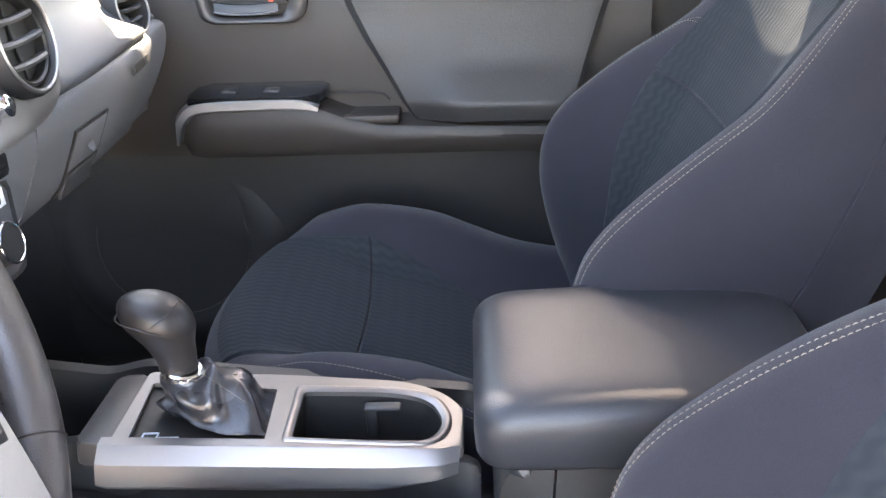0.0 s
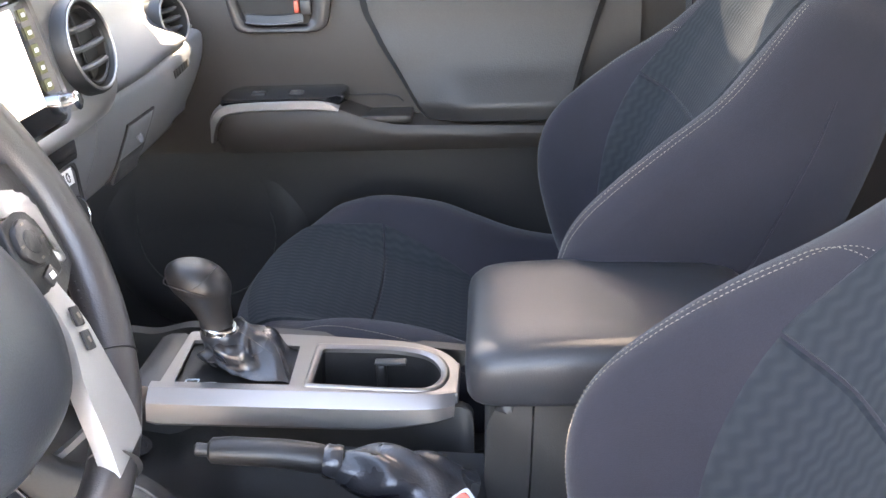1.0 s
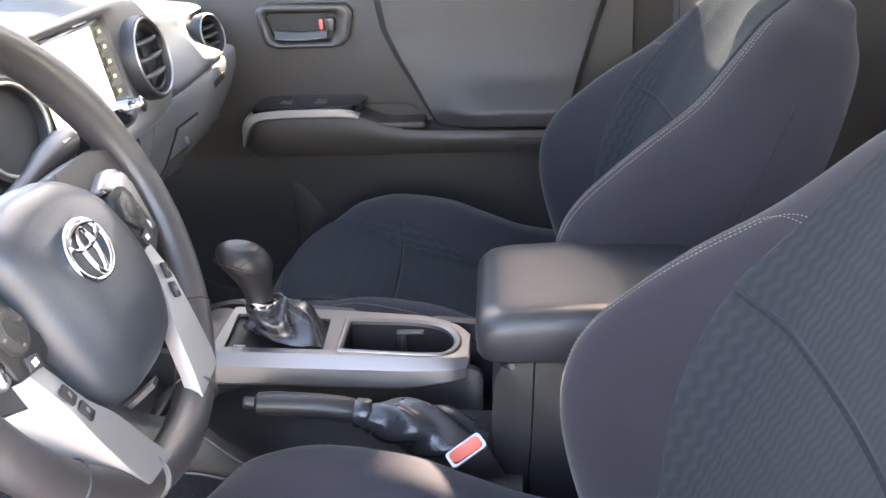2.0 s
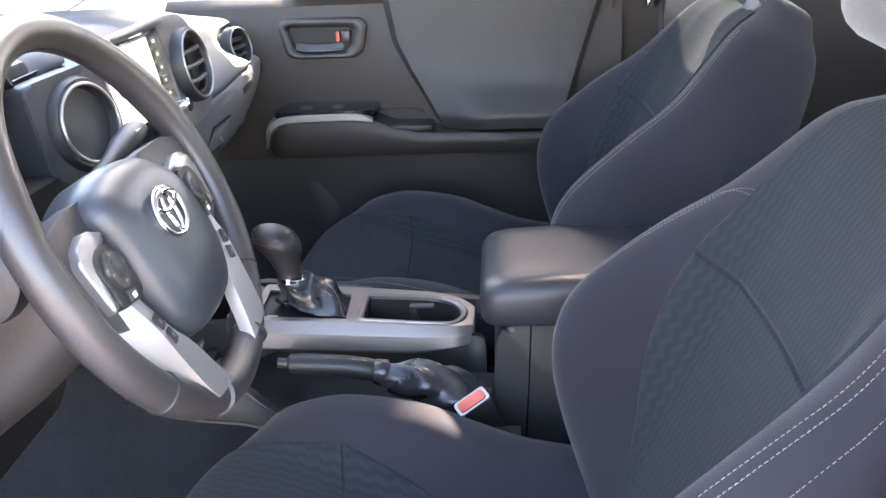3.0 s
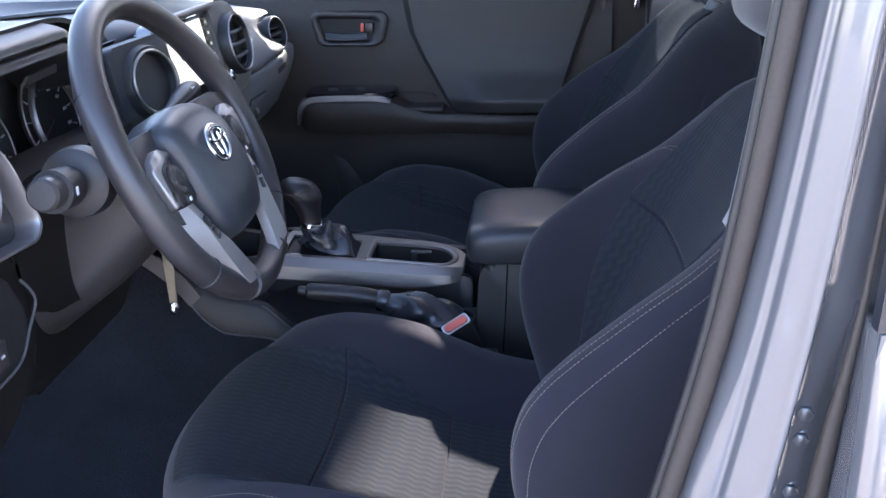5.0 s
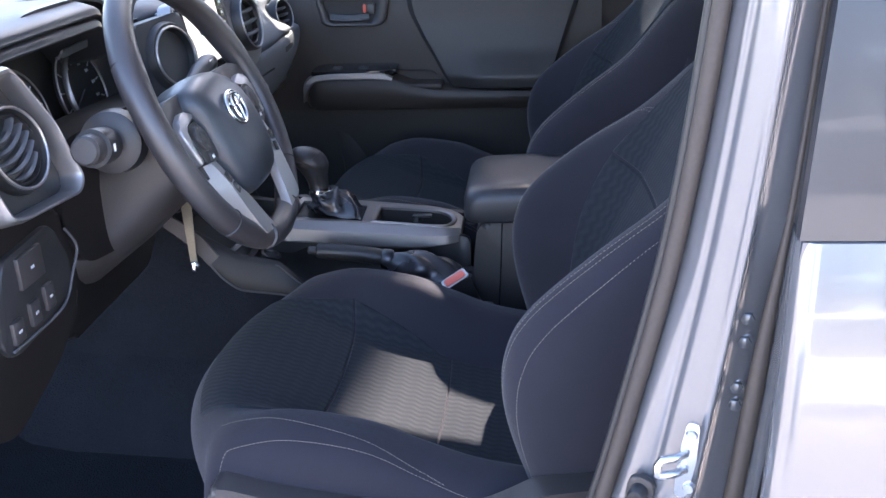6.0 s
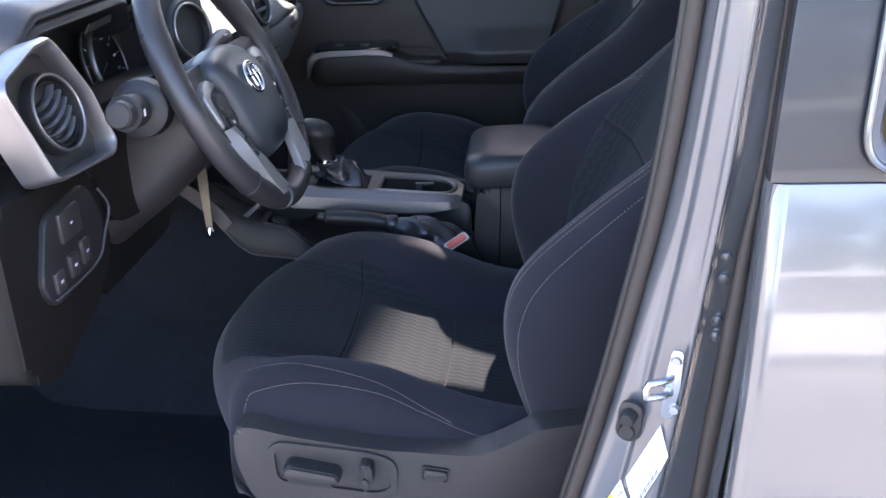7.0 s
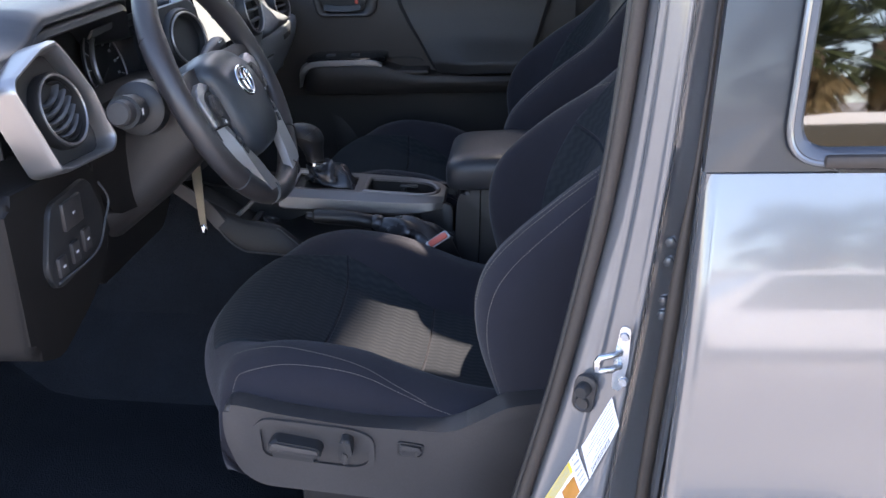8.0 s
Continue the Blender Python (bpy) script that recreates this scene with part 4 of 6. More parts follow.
SR = 1.0 if (SM.to_3x3() @ Vector((1, 0, 0))).y > 0 else -1.0
bez_o = [(-0.112, 0.066), (-0.05, 0.068), (0.12, 0.070), (0.178, 0.066), (0.206, 0.050), (0.224, -0.030), (0.212, -0.054), (0.180, -0.072), (0.110, -0.076), (-0.085, -0.074), (-0.108, -0.066), (-0.112, 0.0)]
bez_i = [(-0.100, 0.058), (-0.045, 0.060), (0.05, 0.060), (0.102, 0.060), (0.106, 0.012), (0.107, -0.050), (0.09, -0.060), (-0.05, -0.060), (-0.098, -0.058), (-0.101, 0.0)]
bo = [(x * SR, y) for x, y in resample(round_poly(bez_o, 0.02), 90)]
bi = [(x * SR, y) for x, y in resample(round_poly(bez_i, 0.006), 90)]
stack = part("bezel", crown_ring(bo, bi, SM, 0.02, 0.002, 0.0), SILVER, dash, "satin silver bezel")
head = part("head_unit", prism([(x * SR, y) for x, y in round_poly([(-0.100, 0.058), (0.105, 0.058), (0.106, -0.057), (-0.099, -0.057)], 0.005)], -0.03, -0.004, 0.002, m=SM), GLOSS, dash, "gloss black head unit")
part("screen", prism([(x * SR, y) for x, y in round_poly([(-0.062, 0.053), (0.068, 0.053), (0.068, -0.037), (-0.062, -0.037)], 0.003)], -0.005, -0.0028, 0.0, m=SM), SCREEN, head, "lit pale screen")
KEY_GLOW = plain("lit_keys", (0.10, 0.105, 0.06), 0.2, emit=0.03)
for sg in (-1, 1):
    for k in range(5):
        part("touch_key", rbox(-0.006, 0.006, -0.0055, 0.0055, 0, 0.0008, 0, m=SM @ Matrix.Translation(((0.003 + sg * 0.0835) * SR, 0.045 - 0.0165 * k, -0.0038))), KEY_GLOW, head, "lit touch key")
        part("touch_mark", rbox(-0.003, 0.003, -0.002, 0.002, 0, 0.0008, 0, m=SM @ Matrix.Translation(((0.003 + sg * 0.0835) * SR, 0.045 - 0.0165 * k, -0.0032))), WHITE, head)
    part("dial", revolve([(0.0, 0.016), (0.006, 0.016), (0.0095, 0.014), (0.0105, 0.0), (0.0125, 0.0)], SM @ Matrix.Translation(((0.013 + sg * 0.090) * SR, -0.043, -0.004)), 24), CHROME, head, "chrome ringed dial")


def vent(o, way, r, parent_label, group="round vents", slat_tilt=0, curl=0.4, depth=0.034, slats=3):
    v = thing("air_vent", o, parent_label, "air vent", group)
    m = basis(o, way, (0, 0, 1))
    part("collar", revolve([(r * 1.19, -0.016), (r * 1.19, -0.003), (r * 1.15, 0.0015), (r * 1.06, 0.002), (r * 1.0, -0.006), (r * 0.98, -depth)], m, 52, caps=False), PLASTIC, v)
    part("ring", tube([m @ Vector((r * 1.075 * math.cos(a), r * 1.075 * math.sin(a), 0.0018)) for a in [2 * math.pi * k / 52 for k in range(52)]], 0.0016, 8, True), SILVER, v, "thin bright ring")
    part("drum", revolve([(r * 0.97, -0.004), (r * 0.90, -0.002), (r * 0.86, -0.3 * depth), (r * 0.86, -depth), (0.0, -depth)], m, 40, caps=False), PLASTIC, v)
    for i in range(slats):
        h = (i - (slats - 1) / 2) * r * 1.38 / slats
        w = math.sqrt((r * 0.86) ** 2 - h * h)
        blade = [[m @ pose(0, 0, 0, 0, 0, slat_tilt) @ Vector((w * q, h + hh - 0.004 * (1 - q * q) * curl, d)) for hh, d in ((0.0, -0.09 * depth), (0.0026, -0.18 * depth), (0.0030, -0.70 * depth), (-0.0030, -0.70 * depth), (-0.0026, -0.18 * depth))] for q in np.linspace(-1, 1, 11)]
        part("slat", loft(blade), VENT_GREY, v)
    part("rear_vane", rbox(-0.002, 0.002, -r * 0.8, r * 0.8, -0.95 * depth, -0.74 * depth, 0.001, m=m), PLASTIC, v)
    return v


vent(sp(0.156 * SR, -0.001, 0.0150), (0.98, -0.05, 0.19), 0.041, "round black air vent in the silver centre bezel", depth=0.0125)
v2 = Vector((-0.131, -0.155, 1.236))
cv = thing("air_vent", v2, "round black air vent with closed shutter beside the screen", "air vent", "round vents")
m = basis(v2, (0.93, -0.30, 0.20), (0, 0, 1))
part("collar", revolve([(0.050, -0.03), (0.050, -0.002), (0.046, 0.006), (0.041, 0.006), (0.037, -0.004), (0.037, -0.02)], m, 44, caps=False), PLASTIC, cv)
part("ring", tube([m @ Vector((0.0405 * math.cos(a), 0.0405 * math.sin(a), 0.0065)) for a in [2 * math.pi * k / 44 for k in range(44)]], 0.0020, 8, True), SILVER, cv, "thin bright ring")
part("panel", prism(round_poly([(-0.062, -0.075), (0.050, -0.085), (0.050, 0.060), (-0.064, 0.052)], 0.015), -0.05, -0.004, 0.006, 3, m=m), DASH_DARK, dash)
part("shutter", revolve([(0.037, -0.008), (0.031, -0.014), (0.02, -0.017), (0.0, -0.018)], m, 40, caps=False), PLASTIC_SOFT, cv)
part("shutter_edge", tube([m @ Vector((0.034 * math.sin(a) * 0.35, 0.034 * math.cos(a), -0.010)) for a in np.linspace(0.1, 3.0, 20)], 0.0010, 6), VENT_GREY, cv)
vent(Vector((-0.160, 0.585, 1.190)), (0.93, -0.25, 0.22), 0.030, "small round air vent at the passenger end of the dash")

# controls under the screen
part("stack_panel", rbox(-0.24, -0.165, -0.12, 0.09, 0.985, 1.165, 0.012, m=None), DASH_DARK, dash)
part("button_strip", prism([(x * SR, y) for x, y in round_poly([(-0.10, -0.078), (0.098, -0.078), (0.092, -0.095), (-0.10, -0.095)], 0.002)], -0.03, -0.006, 0.002, m=SM), GLOSS, dash)
part("heater_panel", prism([(x * SR, y) for x, y in round_poly([(-0.10, -0.097), (0.084, -0.097), (0.076, -0.120), (0.062, -0.165), (-0.09, -0.165), (-0.10, -0.125)], 0.010)], -0.03, -0.008, 0.003, m=SM), VENT_GREY, dash, "grey heater control panel")
part("heater_rim", ring_plate(resample([(x * SR, y) for x, y in round_poly([(-0.104, -0.096), (0.0875, -0.096), (0.080, -0.120), (0.066, -0.168), (-0.094, -0.168), (-0.104, -0.125)], 0.010)], 60), resample([(x * SR, y) for x, y in round_poly([(-0.10, -0.098), (0.084, -0.098), (0.076, -0.120), (0.062, -0.165), (-0.09, -0.165), (-0.10, -0.125)], 0.010)], 60), -0.02, -0.0065, m=SM), PLASTIC, dash)
for k in (-1, 0, 1):
    kn = part("heater_knob", revolve([(0.0, 0.014), (0.015, 0.014), (0.017, 0.012), (0.019, 0.003), (0.020, 0.0)], SM @ Matrix.Translation(((-0.012 + 0.052 * k) * SR, -0.137, -0.008)), 30), PLASTIC, dash)
    part("knob_ring", tube([SM @ Vector(((-0.012 + 0.052 * k) * SR + 0.0165 * math.cos(a), -0.137 + 0.0165 * math.sin(a), 0.0055)) for a in [2 * math.pi * q / 36 for q in range(36)]], 0.0010, 6, True), CHROME, kn)
tag = thing("price_tag", sp(0.056 * SR, -0.106, -0.007), "small white tag with black lettering on the heater panel", "tag")
part("card", prism([(x * SR, y) for x, y in ((0.040, -0.0995), (0.074, -0.0995), (0.071, -0.114), (0.037, -0.114))], -0.008, -0.0065, 0.0, m=SM), WHITE, tag)
part("lettering", text_bm("S10", 0.0145, SM @ Matrix.Translation((0.0555 * SR, -0.1070, -0.0062)), 0.0002), PLASTIC, tag)

# instrument cluster
part("instrument_panel", rbox(-0.275, -0.262, -0.52, -0.20, 1.14, 1.315, 0.004), PLASTIC, dash)
for gy in (-0.228, -0.395):
    m = basis(Vector((-0.238, gy, 1.204)), (0.97, 0, 0.24), (0, 0, 1))
    g = thing("gauge", m.translation, "round dial gauge with white markings in the cluster", "gauge", "cluster gauges")
    part("face", revolve([(0.062, -0.004), (0.062, 0.0), (0.0, 0.0)], m, 40), PLASTIC, g)
    part("bright_ring", tube([m @ Vector((0.063 * math.cos(a), 0.063 * math.sin(a), 0.002)) for a in [2 * math.pi * k / 44 for k in range(44)]], 0.0014, 8, True), SILVER, g)
    part("silver_arc", tube([m @ Vector((0.058 * math.cos(a), 0.058 * math.sin(a), 0.012)) for a in np.linspace(1.7, 3.95, 24)], 0.0042, 8, flat=0.4), SILVER, g, "silver arc between the dials")
    for k in range(11):
        a = radians(225 - 27 * k)
        part("tick", rbox(-0.0045, 0.0045, -0.0009, 0.0009, 0, 0.0008, 0, m=m @ Matrix.Translation((-0.053 * math.cos(a) * 1, 0.053 * math.sin(a), 0.0005)) @ pose(0, 0, 0, 0, 0, -math.degrees(a))), DIAL_PRINT, g)
        part("numeral_bar", rbox(-0.0042, 0.0042, -0.0020, 0.0020, 0, 0.0006, 0, m=m @ Matrix.Translation((-0.040 * math.cos(a), 0.040 * math.sin(a), 0.0005))), DIAL_PRINT, g)
    part("needle", rbox(-0.002, 0.045, -0.0008, 0.0008, 0.002, 0.004, 0, m=m @ pose(0, 0, 0, 0, 0, 205)), VENT_GREY, g)
part("cluster_visor", slab([[(x, y, 1.325 - 0.25 * (abs(y + 0.36) / 0.2) ** 4 * 0.35 + 0.10 * (x + 0.26)) for x in np.linspace(-0.262, -0.185, 6)] for y in np.linspace(-0.535, -0.185, 24)], 0.006, (0, 0, 1)), PLASTIC, dash)
part("cluster_surround", rbox(-0.27, -0.20, -0.160, -0.105, 1.14, 1.30, 0.015), DASH_DARK, dash)
part("trim_strip", slab([[(-0.196 + 0.004 * k, y, 1.275 + 0.006 * k + 0.004 * math.sin((y + 0.36) * 8)) for k in (-1, 0, 1)] for y in np.linspace(-0.350, -0.105, 14)], 0.004, (-1, 0, 0)), VENT_GREY, dash, "grey trim line")

# driver's outer vent with its silver surround
LM = basis(Vector((-0.118, -0.645, 1.225)), Vector((0.96, -0.10, 0.26)), (0, 0, 1))
LR = 1.0 if (LM.to_3x3() @ Vector((1, 0, 0))).y > 0 else -1.0
ho = [(-0.064, 0.048), (-0.057, 0.060), (0.012, 0.083), (0.044, 0.087), (0.054, 0.070), (0.078, 0.02), (0.088, -0.045), (0.074, -0.058), (-0.026, -0.055), (-0.043, -0.049)]
hi = [(-0.055, 0.045), (-0.049, 0.053), (0.012, 0.073), (0.042, 0.073), (0.050, 0.064), (0.073, 0.016), (0.080, -0.040), (0.068, -0.050), (-0.022, -0.048), (-0.035, -0.043)]
part("vent_surround", crown_ring([(x * LR, y) for x, y in round_poly(ho, 0.007)], [(x * LR, y) for x, y in round_poly(hi, 0.007)], LM, 0.03, 0.012, -0.008), SILVER, dash, "satin silver vent surround")
part("vent_backing", prism([(x * LR, y) for x, y in round_poly(hi, 0.012)], -0.03, -0.012, 0.002, m=LM), PLASTIC, dash)
vent(LM @ Vector((0.021 * LR, 0.009, 0.000)), (0.96, -0.10, 0.26), 0.0375, "round black air vent with a bright ring beside the driver's door", slat_tilt=18, curl=2.0, slats=5)

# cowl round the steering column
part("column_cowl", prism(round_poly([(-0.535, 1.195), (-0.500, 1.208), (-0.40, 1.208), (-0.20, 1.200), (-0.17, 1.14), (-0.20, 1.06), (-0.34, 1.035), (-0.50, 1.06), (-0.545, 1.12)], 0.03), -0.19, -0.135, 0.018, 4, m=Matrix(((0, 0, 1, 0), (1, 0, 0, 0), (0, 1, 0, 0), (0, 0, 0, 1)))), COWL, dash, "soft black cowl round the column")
# lower driver panels
MY = Matrix(((0, 0, 1, 0), (1, 0, 0, 0), (0, 1, 0, 0), (0, 0, 0, 1)))     # polygon x, y -> world y, z; depth -> world x
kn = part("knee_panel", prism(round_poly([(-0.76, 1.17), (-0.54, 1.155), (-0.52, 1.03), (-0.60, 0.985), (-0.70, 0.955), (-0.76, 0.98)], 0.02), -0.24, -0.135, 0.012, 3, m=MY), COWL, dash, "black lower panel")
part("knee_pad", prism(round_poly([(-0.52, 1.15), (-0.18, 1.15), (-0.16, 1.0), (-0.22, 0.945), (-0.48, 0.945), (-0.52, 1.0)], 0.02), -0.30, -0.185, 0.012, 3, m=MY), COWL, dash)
swp = part("switch_panel", prism(round_poly([(-0.675, 1.135), (-0.575, 1.140), (-0.548, 1.085), (-0.560, 1.045), (-0.690, 1.036), (-0.708, 1.065)], 0.015), -0.14, -0.128, 0.003, 2, m=MY), PLASTIC, kn, "black switch panel")
for y, z, w, h in ((-0.632, 1.113, 0.048, 0.034), (-0.676, 1.062, 0.020, 0.024), (-0.640, 1.066, 0.019, 0.026), (-0.608, 1.070, 0.019, 0.028)):
    sw = part("switch", rbox(-0.13, -0.1235, y - w / 2, y + w / 2, z - h / 2, z + h / 2, 0.002), PLASTIC_SOFT, swp)
    part("mark", rbox(-0.1236, -0.1229, y - 0.0028, y + 0.0028, z - 0.0014, z + 0.0014, 0), DIAL_PRINT, sw)

part("panel_edge", tube([(-0.126, y, z) for y, z in spline([(-0.552, 1.124), (-0.532, 1.096), (-0.552, 1.072), (-0.574, 1.050), (-0.612, 1.044), (-0.690, 1.046)], 24)], 0.0016, 6), VENT_GREY, kn)

# ---- centre console ----
def soft_table(x, xs_, ys_):
    return sum(lin(x + k * 0.006, xs_, ys_) for k in (-1, 0, 1)) / 3


console = thing("centre_console", (0.1, 0.03, 0.62), "black centre console with a satin silver top frame", "console")
tilt = math.atan(0.10)
CM = Matrix.Translation((-0.05, 0, 0.934)) @ pose(0, 0, 0, 0, math.degrees(tilt), 0)     # x back along the top, y across, z off it

out = round_poly([(0.010, 0.009), (0.290, 0.036), (0.302, 0.046), (0.304, 0.100), (0.286, 0.124), (0.250, 0.139), (0.137, 0.136), (0.012, 0.124)], [0.004, 0.006, 0.006, 0.012, 0.03, 0.03, 0.03, 0.006], 5)
hole_a = round_poly([(0.024, 0.0135), (0.136, 0.0245), (0.133, 0.110), (0.020, 0.106)], 0.003, 4)
hole_b = round_poly([(0.158, 0.036), (0.235, 0.0395), (0.276, 0.044), (0.289, 0.075), (0.274, 0.110), (0.235, 0.117), (0.158, 0.108)], [0.005, 0.02, 0.035, 0.035, 0.035, 0.02, 0.005], 6)


def plate_holes(outer, holes, w0, w1, m):
    """A plate with several openings."""
    bm = bmesh.new()
    es = []
    for lp in [outer, *holes]:
        vs = [bm.verts.new((x, y, w1)) for x, y in lp]
        es += [bm.edges.new((vs[i], vs[(i + 1) % len(vs)])) for i in range(len(vs))]
    bmesh.ops.triangle_fill(bm, edges=es, use_beauty=True)
    ext = bmesh.ops.extrude_face_region(bm, geom=bm.faces[:])
    for v in ext["geom"]:
        if isinstance(v, bmesh.types.BMVert):
            v.co.z = w0
    bmesh.ops.recalc_face_normals(bm, faces=bm.faces[:])
    bmesh.ops.transform(bm, matrix=m, verts=bm.verts[:])
    return bm


frame_ob = part("top_frame", plate_holes(out, [hole_a, hole_b], -0.004, 0.0, CM), SILVER_SHADED, console, "satin silver console frame", sharp=30)
part("cup_rim", crown_ring(round_poly([(0.150, 0.029), (0.238, 0.0335), (0.284, 0.038), (0.298, 0.075), (0.282, 0.119), (0.238, 0.126), (0.150, 0.116)], [0.004, 0.02, 0.035, 0.035, 0.035, 0.02, 0.004], 6),
                           hole_b, CM, 0.0, 0.0030, 0.0005), SILVER_SHADED, frame_ob)
# silver side rail, in two facets that taper out to the back
rows = []
for x in np.linspace(0.002, 0.302, 34):
    e = smooth((x - 0.22) / 0.10)
    y0 = 0.009 + 0.096 * (max(x, 0.0) - 0.010) + 0.006 * smooth((x - 0.285) / 0.017)
    k = smooth((x + 0.012) / 0.02)
    pr = [(y0 + 0.004, 0.0004), (y0 - 0.0005, -0.0004), (y0 - 0.0095, -0.012 + 0.004 * e), (y0 - 0.0105, -0.0135 + 0.004 * e), (y0 - 0.0125, -0.034 + 0.014 * e), (y0 - 0.0115, -0.0365 + 0.016 * e), (y0 - 0.002, -0.0375 + 0.016 * e)]
    rows.append([CM @ Vector((x, a, b * (0.6 + 0.4 * k))) for a, b in pr])
part("end_face", rbox(0.298, 0.3055, 0.040, 0.104, -0.020, -0.0006, 0.003, m=CM), SILVER_SHADED, frame_ob)
part("side_rail", slab(rows, 0.006, (0, 1, 0)), SILVER_SHADED, frame_ob, sharp=20)
# shift gate panel and leather boot
gate = part("shift_panel", prism(round_poly([(0.022, 0.012), (0.138, 0.023), (0.135, 0.112), (0.018, 0.108)], 0.004), -0.014, -0.006, 0.0, m=CM), DOOR_LOW, console, "black shift panel")
gm = CM @ Matrix.Translation((0.052, 0.029, -0.0056))
GATE_INK = plain("pale_gate_print", (0.62, 0.64, 0.66), 0.5)
GATE = [(-0.020, -0.012), (-0.020, 0.006), (-0.008, 0.008), (-0.008, 0.001), (0.010, 0.004), (0.010, 0.001), (0.030, 0.002), (0.030, -0.006), (0.036, -0.006), (0.036, -0.011), (0.004, -0.012), (0.004, -0.006), (-0.020, -0.012)]
for (x0, y0), (x1, y1) in zip(GATE[:-1], GATE[1:]):
    part("gate_line", tube([gm @ Vector((x0, y0, 0)), gm @ Vector((x1, y1, 0))], 0.0009, 6), GATE_INK, gate)
for k in range(5):
    part("gate_letter", rbox(-0.0022, 0.0022, -0.0018, 0.0018, 0, 0.0004, 0, m=gm @ Matrix.Translation((-0.004 + 0.0085 * k, -0.003 - 0.003 * (k % 2), 0))), VENT_GREY, gate)
part("indicator", rbox(-0.003, 0.003, -0.003, 0.003, 0, 0.0006, 0.0005, m=gm @ Matrix.Translation((-0.014, -0.006, 0))), BLUE, gate, "small blue light")
part("front_lip", prism(round_poly([(-0.018, 0.010), (0.011, 0.009), (0.012, 0.122), (-0.014, 0.116)], 0.006), -0.024, -0.001, 0.003, m=CM), PLASTIC_SOFT, console, "black front lip")

shifter = thing("gear_lever", (0.005, 0.085, 0.93), "black leather gear knob on a silver collar with a crinkled boot", "gear lever")
prof = [(0.0, 1.0365), (0.010, 1.0360), (0.020, 1.0330), (0.0275, 1.0265), (0.0305, 1.017), (0.0298, 1.008), (0.0262, 1.000), (0.0222, 0.991), (0.0192, 0.980), (0.0176, 0.971), (0.0165, 0.9645), (0.0, 0.9640)]
rings = []
for r, z in spline(prof, 40)[1:-1]:
    k = (z - 0.965) / 0.072
    cx = 0.006 - 0.016 * smooth(k)
    sx = 1.0 + 0.08 * smooth(k)
    r *= 0.96
    rings.append([(cx + r * sx * math.cos(a), 0.077 + r * 0.90 * math.sin(a), z - 0.16 * r * math.cos(a) * smooth(k)) for a in [2 * math.pi * j / 40 for j in range(40)]])
knob = part("knob", loft(rings), GRIP, shifter, "black leather knob")
part("knob_seam", tube([(-0.009 + 0.0318 * math.cos(a), 0.077 + 0.0273 * math.sin(a), 1.0115 - 0.010 * math.cos(a) - 0.004 * math.cos(2 * a)) for a in [2 * math.pi * k / 48 for k in range(48)]], 0.0008, 6, True), PLASTIC, knob)
part("knob_cap_line", tube([(-0.009 + 0.028 * math.sin(a) * 0.9, 0.077 - 0.0265 * math.cos(a), 1.0150 + 0.018 * math.sin(a) * (1 - 0.2 * math.cos(a))) for a in np.linspace(0.15, 1.35, 16)], 0.0007, 6), PLASTIC, knob)
part("collar", revolve([(0.0165, 0.0), (0.0182, 0.0015), (0.0182, 0.0085), (0.0165, 0.010)], Matrix.Translation((0.0075, 0.077, 0.9555)) @ pose(0, 0, 0, 0, 10, 0), 28), CHROME, shifter, "silver collar")
rings = []
for i in range(27):
    k = i / 26
    z = 0.959 - 0.034 * smooth(k * 0.9) - 0.002 * k
    cx, cy = 0.009 + 0.028 * k ** 1.2, 0.077 - 0.013 * k
    ring = []
    for j in range(64):
        a = 2 * math.pi * j / 64
        sq = max(abs(math.cos(a)), abs(math.sin(a)))
        r0 = 0.0185
        rx = r0 * (1 - k) + 0.048 * k / (sq ** (0.95 * k))
        ry = r0 * (1 - k) + 0.040 * k / (sq ** (0.95 * k))
        cut_in = max(0.0, -math.cos(a)) * max(0.0, -math.sin(a)) * 2 * k
        rx, ry = rx * (1 - 0.30 * cut_in), ry * (1 - 0.62 * cut_in)
        env = math.sin(math.pi * k) ** 0.7
        fold = 0.0042 * math.sin(k * 10 + 1.6 * math.sin(2 * a + 0.6)) * env + 0.0016 * math.sin(7 * a + 5 * k) * env
        back = max(0.0, math.cos(a - 0.35)) ** 1.5
        zz = z + fold * 0.7 + 0.017 * env * back * (1 - 0.45 * k) - 0.006 * env * (1 - back)
        px, py = cx + (rx + fold) * math.cos(a), cy + (ry + fold) * math.sin(a)
        py = max(py, lin(px, [-0.030, 0.050], [0.082, 0.038]) - 0.034 * (1 - k) + 0.3 * fold)
        ring.append((px, py, zz - 0.10 * (cx + rx * math.cos(a) - 0.03) * k))
    rings.append(ring)
part("boot", loft(rings), BOOT, shifter, "crinkled grey leather boot")
st = bmesh.new()
pth = [(0.026 + 0.044 * u, 0.066 - 0.012 * u, 0.9680 - 0.028 * u) for u in np.linspace(0, 1, 20)]
dashes(pth, [(0.5, -0.3, 0.8)] * 20, bm=st)
part("boot_stitching", st, THREAD, shifter)

